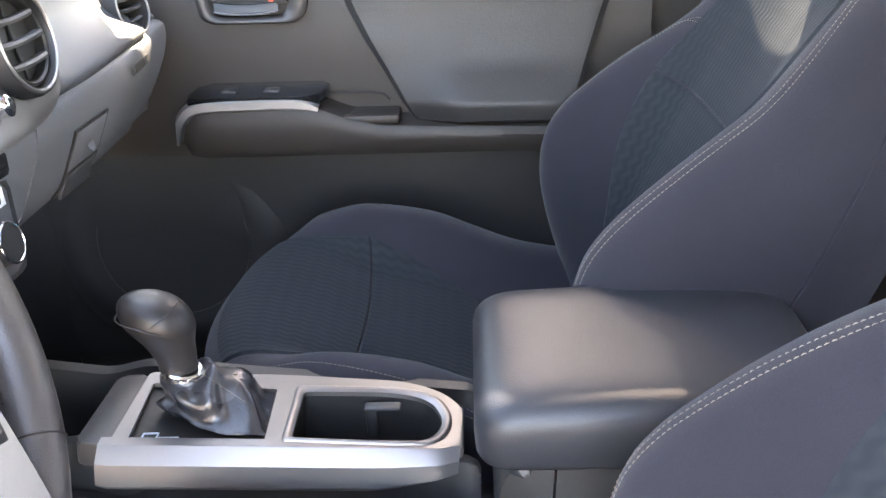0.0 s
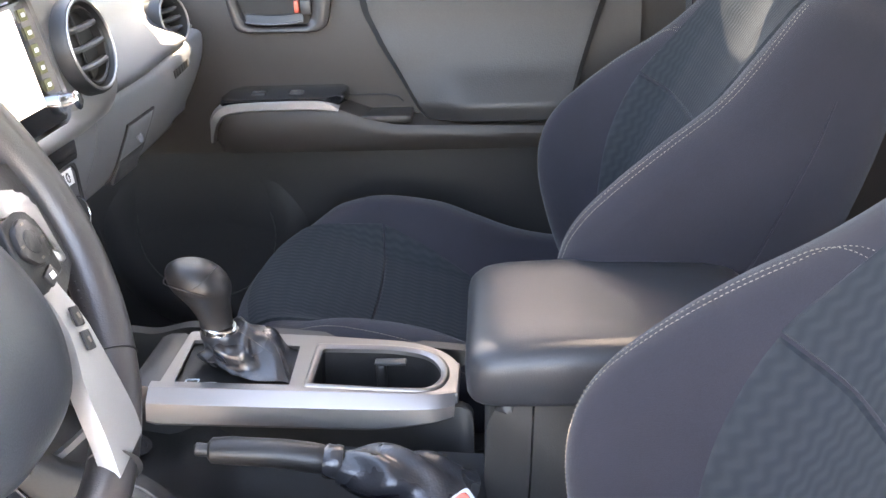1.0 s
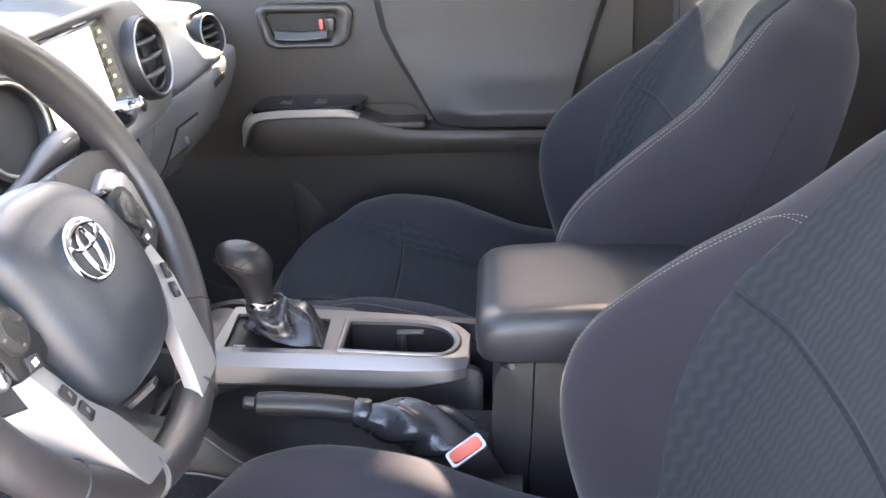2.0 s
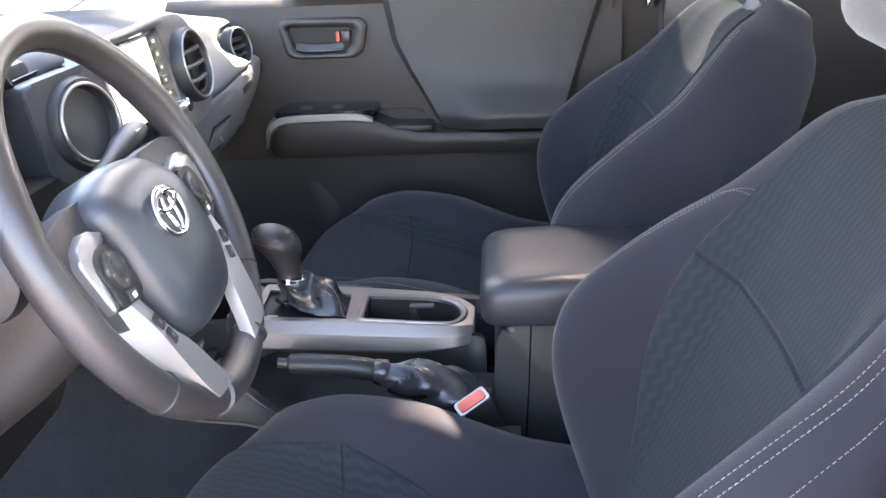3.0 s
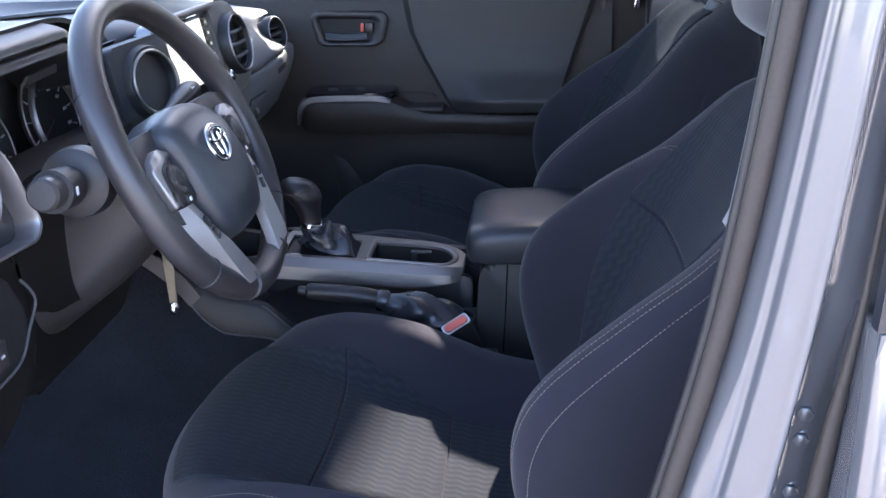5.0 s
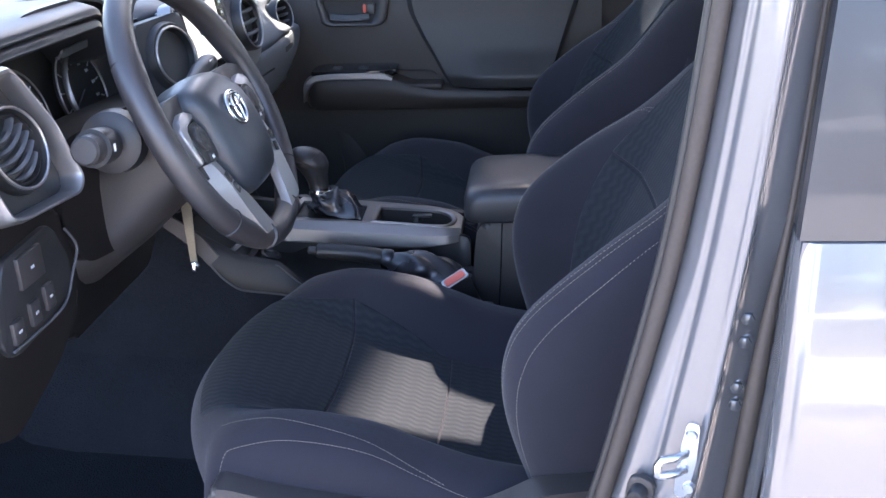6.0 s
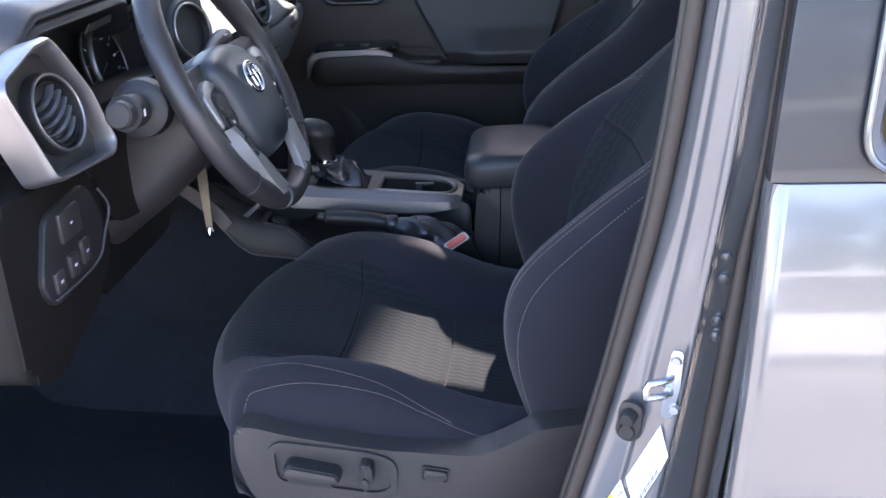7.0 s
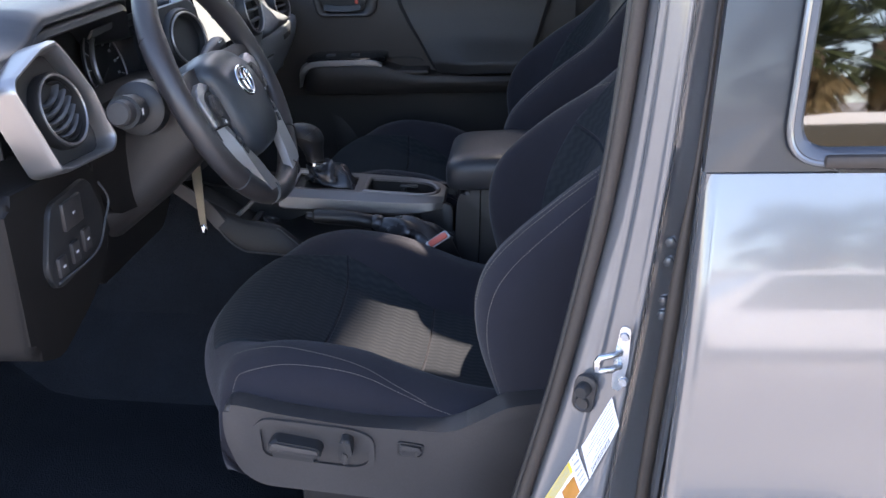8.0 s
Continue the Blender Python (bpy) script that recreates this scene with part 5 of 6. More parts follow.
# cup holder well
well = resample(hole_b, 60)
rings = [[CM @ Vector((0.225 + (x - 0.225) * 1.01, 0.079 + (y - 0.079) * 1.01, -0.0042)) for x, y in well], [CM @ Vector((0.225 + (x - 0.225) * 0.95, 0.079 + (y - 0.079) * 0.95, -0.085)) for x, y in well]]
bm, gv = grid(rings, close_v=True)
bm.faces.new(gv[-1])
part("cup_well", bm, DOOR_LOW, console, "black cup holder well")
part("cup_tab", rbox(0.162, 0.196, 0.098, 0.110, 0.9015, 0.906, 0.002), PLASTIC, console)
part("cup_clip", rbox(0.163, 0.174, 0.099, 0.109, 0.874, 0.902, 0.003), PLASTIC, console)

# console walls, tray of the parking brake
wall = [(-0.30, 0.62), (0.265, 0.62), (0.268, 0.89), (0.24, 0.893), (-0.05, 0.925), (-0.09, 0.915), (-0.19, 0.93), (-0.30, 0.97)]
part("wall_driver_side", prism(round_poly(wall, 0.012), 0.034, 0.046, 0.003, 2, m=AX), PLASTIC, console)
part("wall_passenger_side", prism(round_poly(wall, 0.012), 0.150, 0.165, 0.003, 2, m=AX), PLASTIC, console)
rows = []
LOWX, LOWZ = [-0.20, -0.165, -0.147, -0.122, -0.095, -0.03, 0.10, 0.31], [0.960, 0.930, 0.908, 0.872, 0.852, 0.846, 0.812, 0.79]
TOPX, TOPZ = [-0.20, -0.165, -0.10, -0.032, -0.015, 0.005, 0.03, 0.31], [0.968, 0.945, 0.906, 0.893, 0.876, 0.858, 0.842, 0.822]
for x in np.linspace(-0.20, 0.31, 44):
    low, top = soft_table(x, LOWX, LOWZ), soft_table(x, TOPX, TOPZ)
    top = max(top, low + 0.006)
    t = smooth((x + 0.045) / 0.05)
    inner = (top - 0.034) * (1 - t) + (top - 0.010) * t
    rows.append([(x, -0.099, low - 0.002), (x, -0.097, low + 0.3 * (top - low)), (x, -0.092, top - 0.008), (x, -0.087, top - 0.002), (x, -0.080, top), (x, -0.072, top - 0.003), (x, -0.066, inner * 0.8 + top * 0.2), (x, -0.045, inner - 0.012 * t), (x, -0.015, inner - 0.010 * t), (x, 0.012, inner + 0.002 * t), (x, 0.033, inner + 0.022 * t)])
part("side_tray", slab(rows, 0.006, (0, 0.3, -1)), DOOR_LOW, console, "black moulded side tray")
part("tray_edge", tube([(x, -0.1005, soft_table(x, LOWX, LOWZ) - 0.002) for x in np.linspace(-0.185, 0.06, 30)], 0.0016, 6), PLASTIC_SOFT, console)
part("tray_crease", tube([(x, -0.0895, soft_table(x, TOPX, TOPZ) - 0.003) for x in np.linspace(-0.036, 0.03, 16)], 0.0012, 6), PLASTIC_SOFT, console)
part("tray_flange", slab([[(x + 0.016 * k, -0.103 + 0.004 * k, z + 0.015 * k) for k in (0, 0.5, 1)] for x, z in spline([(-0.235, 0.980), (-0.20, 0.955), (-0.165, 0.925), (-0.140, 0.893)], 12)], 0.004, (0, 1, 0)), PLASTIC_SOFT, console, "dark trim strip")
part("front_tray", rbox(-0.17, -0.045, -0.066, 0.030, 0.845, 0.860, 0.004), DOOR_LOW, console)
part("front_tray_rail", slab([[(x, -0.070 + 0.012 * k, z + 0.002 * k) for k in (0, 0.5, 1)] for x, z in ((-0.122, 0.900), (-0.100, 0.918), (-0.078, 0.938))], 0.006, (0.3, 0, -1)), VENT_GREY, console)
part("tray_divider", rbox(-0.100, -0.086, -0.060, 0.025, 0.858, 0.884, 0.003), PLASTIC, console)
for k in range(2):
    part("socket", revolve([(0.015, 0.0), (0.017, 0.003), (0.013, 0.004), (0.011, -0.002), (0.0, -0.002)], basis(Vector((-0.068, -0.045 + 0.042 * k, 0.872)), (0.3, 0, 0.9)), 22), PLASTIC_SOFT, console)

# armrest box
box = part("armrest_box", prism(round_poly([(0.290, 0.62), (0.560, 0.62), (0.560, 0.946), (0.296, 0.946), (0.283, 0.926), (0.278, 0.86), (0.288, 0.78)], 0.012), -0.042, 0.150, 0.012, 3, m=AX), PLASTIC, console, "black plastic storage box")
part("box_seam", tube([(0.325, -0.0425, 0.948), (0.322, -0.0425, 0.87), (0.318, -0.0425, 0.80), (0.316, -0.0425, 0.70)], 0.0012, 6), GLOSS, box)
rings = []
for z, g in ((0.944, -0.006), (0.9455, 0.0), (0.950, 0.002), (0.964, 0.003), (0.976, 0.0028), (0.984, 0.0012), (0.9895, -0.002), (0.9945, -0.0065), (0.9980, -0.0125), (1.0005, -0.023), (1.0018, -0.042), (1.002, -0.07)):
    pl = [(0.266 - g, -0.050 - g), (0.548 + g, -0.050 - g), (0.548 + g, 0.158 + g), (0.266 - g, 0.158 + g)]
    pl = resample(round_poly(pl, [0.030, 0.05, 0.05, 0.030], 8), 120)
    rings.append([(x, y, z + 0.005 * math.sin((x - 0.268) / 0.28 * 3.1) * (z > 0.95)) for x, y in pl])
part("armrest_lid", loft(rings), VINYL, console, "grey-black padded armrest lid", sharp=60)

# parking brake
brake = thing("parking_brake", (0.1, -0.035, 0.84), "black parking brake lever with a crinkled leather boot", "brake lever")
b0, b1 = Vector((0.022, -0.046, 0.897)), Vector((0.140, -0.041, 0.880))
ax = (b1 - b0).normalized()
prof = [(0.0, 0.009), (0.003, 0.0125), (0.02, 0.0138), (0.070, 0.0142), (0.095, 0.0150), (0.108, 0.0142), (0.112, 0.012)]
pts = [b0 + ax * s + Vector((0, 0, 0.004 * math.sin(s / 0.12 * 3.1))) for s, r in prof]
grip = part("grip", tube(pts, [r for s, r in prof], 24, flat=0.95), GRIP, brake, "black grip")
part("release_button", tube([b0 - ax * 0.014, b0 - ax * 0.012, b0 + ax * 0.004], [0.004, 0.0065, 0.0065], 16), PLASTIC, brake)
part("collar", tube([b1 + ax * -0.012, b1 + ax * -0.008, b1 + ax * 0.002, b1 + ax * 0.006], [0.0150, 0.0165, 0.0165, 0.0150], 24), BOOT, brake)
rings = []
for i in range(24):
    k = i / 23
    c = b1 + Vector((0.115 * k, 0.0, -0.006 - 0.028 * k ** 1.2))
    ring = []
    for j in range(40):
        a = 2 * math.pi * j / 40
        f = 0.004 * math.sin(14 * k + 3 * math.cos(a) + 2 * math.sin(2 * a)) * math.sin(math.pi * k)
        w = 0.016 + 0.020 * math.sin(math.pi * min(1, k * 0.62))
        h = 0.015 + 0.013 * math.sin(math.pi * min(1, k * 1.05)) - 0.006 * k
        ring.append(c + Vector((0.02 * math.sin(a) * k, (w + f) * math.cos(a), (h + f) * math.sin(a))))
    rings.append(ring)
part("boot", loft(rings), BOOT, brake, "crinkled black leather boot")

# belt buckle by the driver's seat
buckle = thing("seat_belt_buckle", (0.26, -0.09, 0.80), "black belt buckle with a red release button", "buckle")
bu = Vector((0.034, 0.015, 0.018)).normalized()          # along the button
bn = Vector((-0.35, -0.45, 0.82))
bn = (bn - bu * bn.dot(bu)).normalized()
bm_ = Matrix((bu, bn.cross(bu), bn)).transposed().to_4x4()
bm_.translation = (0.252, -0.0985, 0.870)
part("body", prism(round_poly([(-0.0215, -0.011), (0.0215, -0.011), (0.0215, 0.011), (-0.0215, 0.011)], 0.006), -0.090, 0.0, 0.004, 3, m=bm_), PLASTIC, buckle)
part("release_button", prism(round_poly([(-0.0175, -0.0075), (0.0175, -0.0075), (0.0175, 0.0075), (-0.0175, 0.0075)], 0.004), -0.002, 0.003, 0.0015, 2, m=bm_), RED, buckle, "red push button")
part("bright_edge", ring_plate(resample(round_poly([(-0.0212, -0.0107), (0.0212, -0.0107), (0.0212, 0.0107), (-0.0212, 0.0107)], 0.005), 40), resample(round_poly([(-0.0180, -0.0080), (0.0180, -0.0080), (0.0180, 0.0080), (-0.0180, 0.0080)], 0.004), 40), -0.002, 0.0015, m=bm_), SILVER, buckle)

# ---- passenger door ----
door = thing("passenger_door", (0.1, 0.74, 0.60), "dark brown-black passenger door trim with padded panel and silver armrest strip", "car door")
rows = []
for x in np.linspace(-0.34, 0.52, 30):
    rows.append([(x, y, z) for z, y in ((0.945, 0.728), (1.0, 0.722), (1.1, 0.722), (1.18, 0.726), (1.235, 0.74), (1.25, 0.76))])
part("trim_panel", slab(rows, 0.03, (0, 1, 0)), DOOR_PLASTIC, door, "dark grained trim panel")
part("lower_panel", slab([[(x, 0.737 - 0.004 * smooth((z - 0.8) / 0.1), z) for z in np.linspace(0.60, 0.944, 12)] for x in np.linspace(-0.40, 0.52, 12)], 0.02, (0, 1, 0)), DOOR_LOW, door, "black lower trim panel")
# padded panel, leaning out over the armrest
def pad_pt(u, w):
    """u from front to back, w from the bottom edge up."""
    x0 = lin(w, [0, 0.065, 0.23, 0.48, 0.68, 1], [0.190, 0.177, 0.154, 0.118, 0.093, 0.078])
    x1 = lin(w, [0, 0.22, 0.69, 1], [0.400, 0.422, 0.462, 0.488])
    x = x0 + (x1 - x0) * u
    z = 1.0 + 0.245 * w
    y = lin(w, [0, 0.12, 0.35, 0.6, 1.0], [0.668, 0.664, 0.690, 0.704, 0.712])
    e = min(smooth(u / 0.035), smooth((1 - u) / 0.03), smooth(w / 0.03 + 0.2))
    return Vector((x, y + 0.010 * (1 - e) + 0.02 * smooth((0.35 - u) / 0.35) * smooth((0.5 - w) / 0.5), z))


part("padded_panel", slab([[pad_pt(u, w) for w in np.r_[np.linspace(0, 0.2, 9), np.linspace(0.24, 1, 16)]] for u in np.r_[np.linspace(0, 0.08, 6), np.linspace(0.12, 0.94, 16), np.linspace(0.96, 1, 4)]], 0.03, (0, 1, 0)), DOOR_PAD, door, "black padded vinyl panel")
# armrest body
rows = []
for x in np.r_[np.linspace(-0.178, -0.14, 7), np.linspace(-0.12, 0.46, 26)]:
    f = smooth((x + 0.18) / 0.05)
    out_y = 0.735 - (0.070 * f)
    back_y = 0.735
    top = lin(x, [-0.18, -0.14, 0.05, 0.08, 0.14, 0.46], [0.995, 1.036, 1.036, 1.020, 1.006, 0.998])
    bot = 0.958 + 0.012 * (1 - f)
    rows.append([(x, back_y, top + 0.002), (x, out_y + 0.02, top), (x, out_y + 0.006, top - 0.004), (x, out_y, top - 0.014), (x, out_y + 0.001, (top + bot) / 2), (x, out_y + 0.006, bot + 0.012), (x, out_y + 0.016, bot), (x, back_y, bot - 0.004)])
arm = part("armrest", slab(rows, 0.004, (0, 0.7, 0)), DOOR_PLASTIC, door, "dark armrest ledge")
ribbon = spline([(-0.158, 0.976), (-0.152, 0.996), (-0.143, 1.018), (-0.126, 1.033), (-0.09, 1.0375), (-0.04, 1.0385), (0.010, 1.0385), (0.034, 1.036), (0.052, 1.030)], 40)
rows = []
for i, (x, z) in enumerate(ribbon):
    f = smooth((x + 0.19) / 0.05)
    oy = 0.735 - 0.074 * f
    a, b2 = ribbon[max(i - 1, 0)], ribbon[min(i + 1, 39)]
    tx, tz = (b2[0] - a[0]), (b2[1] - a[1])
    ln = math.hypot(tx, tz)
    nx, nz = -tz / ln, tx / ln
    w = 0.0100 * (1 - 0.6 * smooth((i - 32) / 8)) * (0.30 + 0.70 * smooth(i / 12))
    rows.append([(x + nx * k * w, oy + 0.010 * max(0, abs(k) - 0.55) / 0.45, z + nz * k * w) for k in (-1, -0.8, -0.55, 0.0, 0.55, 0.8, 1)])
part("silver_strip", slab(rows, 0.008, (0, 1, 0)), SILVER_LIT, arm, "satin silver strip")
bmp = prism(round_poly([(-0.135, 0.664), (0.036, 0.664), (0.062, 0.678), (0.066, 0.720), (-0.120, 0.720)], 0.012), 1.038, 1.053, 0.005, 3)
for v in bmp.verts:
    v.co.z += 0.14 * (v.co.y - 0.69)
swb = part("switch_plate", bmp, GLOSS, arm, "gloss black switch plate")
for x in (-0.075, -0.015):
    part("window_switch", rbox(x - 0.011, x + 0.011, 0.680, 0.698, 1.050, 1.0555, 0.0025), PLASTIC, swb)
    part("mark", rbox(x - 0.004, x - 0.001, 0.684, 0.690, 1.0553, 1.0561, 0), THREAD, swb)
part("pull_cup", rbox(0.072, 0.165, 0.672, 0.73, 1.004, 1.017, 0.005), DOOR_PLASTIC, arm)
part("pull_line", tube([(0.06, 0.717, 1.040), (0.12, 0.717, 1.040), (0.142, 0.712, 1.037), (0.150, 0.706, 1.030)], 0.0015, 6), DOOR_LOW, door)
# inner handle
hb = [(-0.108, 1.150), (-0.092, 1.143), (0.022, 1.142), (0.038, 1.152), (0.048, 1.200), (0.038, 1.214), (-0.108, 1.217), (-0.119, 1.206)]
hin = [(-0.090, 1.160), (-0.080, 1.153), (0.004, 1.153), (0.012, 1.160), (0.020, 1.192), (0.012, 1.199), (-0.095, 1.201), (-0.102, 1.195)]
hbez = part("handle_bezel", crown_ring(round_poly(hb, 0.014), round_poly(hin, 0.007), Matrix(((1, 0, 0, 0), (0, 0, -1, 0.710), (0, 1, 0, 0), (0, 0, 0, 1))), 0.014, 0.006, -0.002), PLASTIC_SOFT, door, "grey-black handle bezel")
part("handle_cup", prism(round_poly(hin, 0.008), 0.719, 0.7215, 0.0, m=AX), DOOR_LOW, door)


def lever_bow(x):
    return 0.005 * math.sin((x + 0.088) / 0.090 * math.pi)


lever = part("handle_lever", slab([[(x, 0.708 - lever_bow(x) + 0.004 * w, 1.160 - lever_bow(x) * 0.6 + 0.020 * w - 0.008 * w * w) for w in np.linspace(0, 1, 6)] for x in np.linspace(-0.088, 0.002, 16)], 0.006, (0, 1, 0)), PLASTIC, hbez, "black pull lever")
part("lever_edge", tube([(x, 0.7068 - lever_bow(x), 1.160 - lever_bow(x) * 0.6) for x in np.linspace(-0.088, 0.002, 14)], 0.0020, 8), VENT_GREY, lever, "grey lever edge")
part("lock_tab", rbox(-0.001, 0.016, 0.704, 0.722, 1.170, 1.192, 0.003), PLASTIC_SOFT, hbez)
part("lock_mark", rbox(-0.011, -0.004, 0.708, 0.722, 1.172, 1.190, 0.001), RED, hbez, "red lock mark")
# speaker and map pocket
spk = basis(Vector((-0.205, 0.738, 0.80)), (0, -1, 0.05), (0, 0, 1))
sk = part("speaker_grille", revolve([(0.190, -0.006), (0.178, 0.003), (0.160, 0.009), (0.142, 0.010), (0.128, 0.006), (0.118, 0.001), (0.0, 0.003)], spk, 64), DOOR_LOW, door, "round dark speaker pod")
part("grille_edge", tube([spk @ Vector((0.120 * math.cos(a), 0.120 * math.sin(a), 0.003)) for a in [2 * math.pi * k / 64 for k in range(64)]], 0.0012, 6, True), PLASTIC, sk)
part("map_pocket", slab([[(x, 0.700 + 0.006 * math.sin(z * 20), z) for z in np.linspace(0.64, 0.79, 8)] for x in np.linspace(-0.03, 0.45, 8)], 0.008, (0, 1, 0)), DOOR_LOW, door)
part("door_seal", tube([(0.475 + lin(z, [0.6, 1.25], [-0.05, 0.03]), 0.742, z) for z in np.linspace(0.62, 1.26, 14)], 0.009, 10), RUBBER, door, "black door seal")

# passenger side pillar trim with belt, rear door trim and rear bench
structure("pillar_trim", slab([[(x + lin(z, [0.6, 1.7], [-0.05, 0.04]), 0.745 - lin(z, [0.6, 1.2, 1.7], [0.0, 0.0, 0.11]), z) for z in np.linspace(0.6, 1.66, 10)] for x in np.linspace(0.49, 0.60, 5)], 0.02, (0, 1, 0)), DOOR_PLASTIC, "dark pillar trim behind the passenger door", "trim")
structure("rear_door_trim", slab([[(x, 0.745 - 0.02 * smooth((z - 0.9) / 0.2), z) for z in np.linspace(0.6, 1.25, 8)] for x in np.linspace(0.66, 1.70, 8)], 0.03, (0, 1, 0)), DOOR_PLASTIC, "dark trim of the rear passenger door", "trim")
bench = thing("rear_bench", (1.35, 0.0, 0.60), "charcoal fabric rear bench seat", "car seat")
part("cushion", rbox(1.08, 1.52, -0.66, 0.66, 0.72, 0.87, 0.05, 4), FABRIC, bench)
part("backrest", rbox(1.47, 1.60, -0.66, 0.66, 0.84, 1.32, 0.05, 4, m=None), FABRIC, bench)
belt = thing("seat_belt", (0.56, 0.70, 1.2), "black belt webbing with a metal tongue on the pillar", "seat belt")
part("webbing", slab([[(0.575 + 0.03 * u, 0.700 + w * 0.05 - 0.02 * u, 1.62 - 0.95 * u) for w in np.linspace(0, 1, 4)] for u in np.linspace(0, 1, 10)], 0.0015, (1, 0, 0)), FABRIC, belt)
part("tongue", rbox(0.560, 0.572, 0.690, 0.735, 1.215, 1.245, 0.003), CHROME, belt, "bright metal tongue")

# ---- driver's side pillar and rear door ----
ZS = [0.45, 0.497, 0.688, 0.784, 0.873, 0.974, 1.11, 1.16, 1.21, 1.30, 1.38, 1.50, 1.68]
XS = [0.343, 0.348, 0.372, 0.389, 0.414, 0.441, 0.471, 0.4815, 0.490, 0.502, 0.510, 0.524, 0.547]      # seal line
ZE = [0.45, 0.65, 0.868, 1.051, 1.138, 1.217, 1.362, 1.50, 1.68]
XE = [0.515, 0.520, 0.535, 0.554, 0.561, 0.568, 0.582, 0.596, 0.614]                    # front edge of the rear door


def lean_y(z):
    """How far the body side leans in over the belt line."""
    return 0.15 * max(0.0, z - 1.217)


def xs(z):
    return soft_at(z, ZS, XS)


def xe(z):
    return soft_at(z, ZE, XE)


def soft_at(z, zs, xv):
    return sum(lin(z + k * 0.03, zs, xv) for k in (-1, 0, 1)) / 3


pillar = thing("door_pillar", (0.5, -0.78, 0.5), "silver grey door pillar with rubber seal, striker and labels", "pillar", kind="structure")
rows = []
for z in np.linspace(0.46, 1.68, 50):
    a, e, L = xs(z), xe(z), lean_y(z)
    w = e - a
    g = 1 - 0.55 * smooth((z - 1.12) / 0.15)          # the gutter is shallower over the belt line
    pr = [(a + 0.012, -0.735), (a + 0.012, -0.756), (a + 0.020, -0.772), (a + 0.30 * w, -0.779), (a + 0.36 * w, -0.782), (a + 0.40 * w, -0.790), (a + 0.54 * w, -0.800), (a + 0.60 * w, -0.806), (a + 0.645 * w, -0.807), (a + 0.68 * w, -0.807 + 0.007 * g), (a + 0.72 * w, -0.807 + 0.025 * g), (a + 0.80 * w, -0.807 + 0.034 * g), (a + 0.93 * w, -0.807 + 0.037 * g), (e + 0.02, -0.807 + 0.041 * g)]
    rows.append([(x, y + L * smooth((x - a - 0.02) / w), z) for x, y in [tuple(q) for q in spline(pr, 56)]])
jamb = part("jamb", slab(rows, 0.02, (0, 1, 0)), JAMB, pillar, "glossy silver grey jamb")
part("seal", tube([(xs(z) + 0.006, -0.764, z) for z in np.linspace(0.46, 1.68, 44)], 0.0070, 14), RUBBER, pillar, "brown-black rubber seal")
part("seal_lip", tube([(xs(z) - 0.001, -0.757, z) for z in np.linspace(0.46, 1.68, 44)], 0.0045, 10), PLASTIC, pillar)
part("inner_channel", slab([[(xs(z) + 0.017 * k, -0.757 + 0.060 * k, z) for k in np.linspace(0, 1, 5)] for z in np.linspace(0.46, 1.68, 30)], 0.006, (1, 0, 0)), PLASTIC_SOFT, pillar, "dark inner channel")
part("inner_trim", slab([[(xs(z) + 0.019 + k, -0.690 + 0.02 * (k > 0.1), z) for k in np.linspace(0.0, 0.18, 5)] for z in np.linspace(0.46, 1.22, 18)], 0.02, (0, 1, 0)), PLASTIC_SOFT, pillar)
part("upper_trim", slab([[(xs(z) + 0.0115 + 0.05 * k, -0.697 + 0.006 * k, z + 0.02 * (1 - k) * (z < 1.225)) for k in np.linspace(0, 1, 5)] for z in np.linspace(1.215, 1.67, 16)], 0.012, (0, 1, 0)), surface("pale_pillar_trim", (0.20, 0.20, 0.205), 0.7, grain=500, bump=0.2), pillar, "pale upper pillar trim")
for x, z in ((0.557, 1.127), (0.556, 1.106), (0.553, 1.064), (0.552, 1.048)):
    part("hinge_bolt", revolve([(0.0, 0.005), (0.004, 0.005), (0.0055, 0.004), (0.006, 0.001), (0.008, 0.0)], basis(Vector((x - 0.006, -0.770, z)), (-0.25, -0.95, 0), (0, 0, 1)), 6), JAMB, pillar, "painted hex bolt")
# striker: plate and loop
sk0 = Vector((0.504, -0.809, 1.019))
stk = part("striker_plate", prism(round_poly([(-0.005, -0.036), (0.005, -0.036), (0.0075, 0.0), (0.005, 0.036), (-0.005, 0.036), (-0.007, 0.0)], 0.004), 0, 0.004, 0.001, m=basis(sk0, (-0.3, -0.95, 0), (0.12, 0, 1))), METAL, pillar, "bright steel striker plate")
ln = Vector((-0.023, -0.010, 0))
part("striker_loop", tube([sk0 + Vector((-0.002, -0.004, 0.0075)), sk0 + ln * 0.5 + Vector((0, -0.006, 0.0075)), sk0 + ln + Vector((0, -0.004, 0.0070)), sk0 + ln * 1.1 + Vector((0, -0.004, 0.003)), sk0 + ln * 1.1 + Vector((0, -0.004, -0.006)), sk0 + ln + Vector((0, -0.004, -0.0075)), sk0 + ln * 0.5 + Vector((0, -0.006, -0.0075)), sk0 + Vector((-0.002, -0.004, -0.0075))], 0.0036, 10), METAL, stk, "bright steel striker loop")
for k in (-1, 1):
    part("screw", revolve([(0.0, 0.004), (0.004, 0.004), (0.006, 0.0)], basis(sk0 + Vector((0.002, -0.003, 0.025 * k)), (-0.3, -0.95, 0)), 12), METAL, stk)
ds = Vector((0.470, -0.786, 0.966))
dsm = basis(ds, (-0.40, -0.91, 0), (0.15, 0, 1))
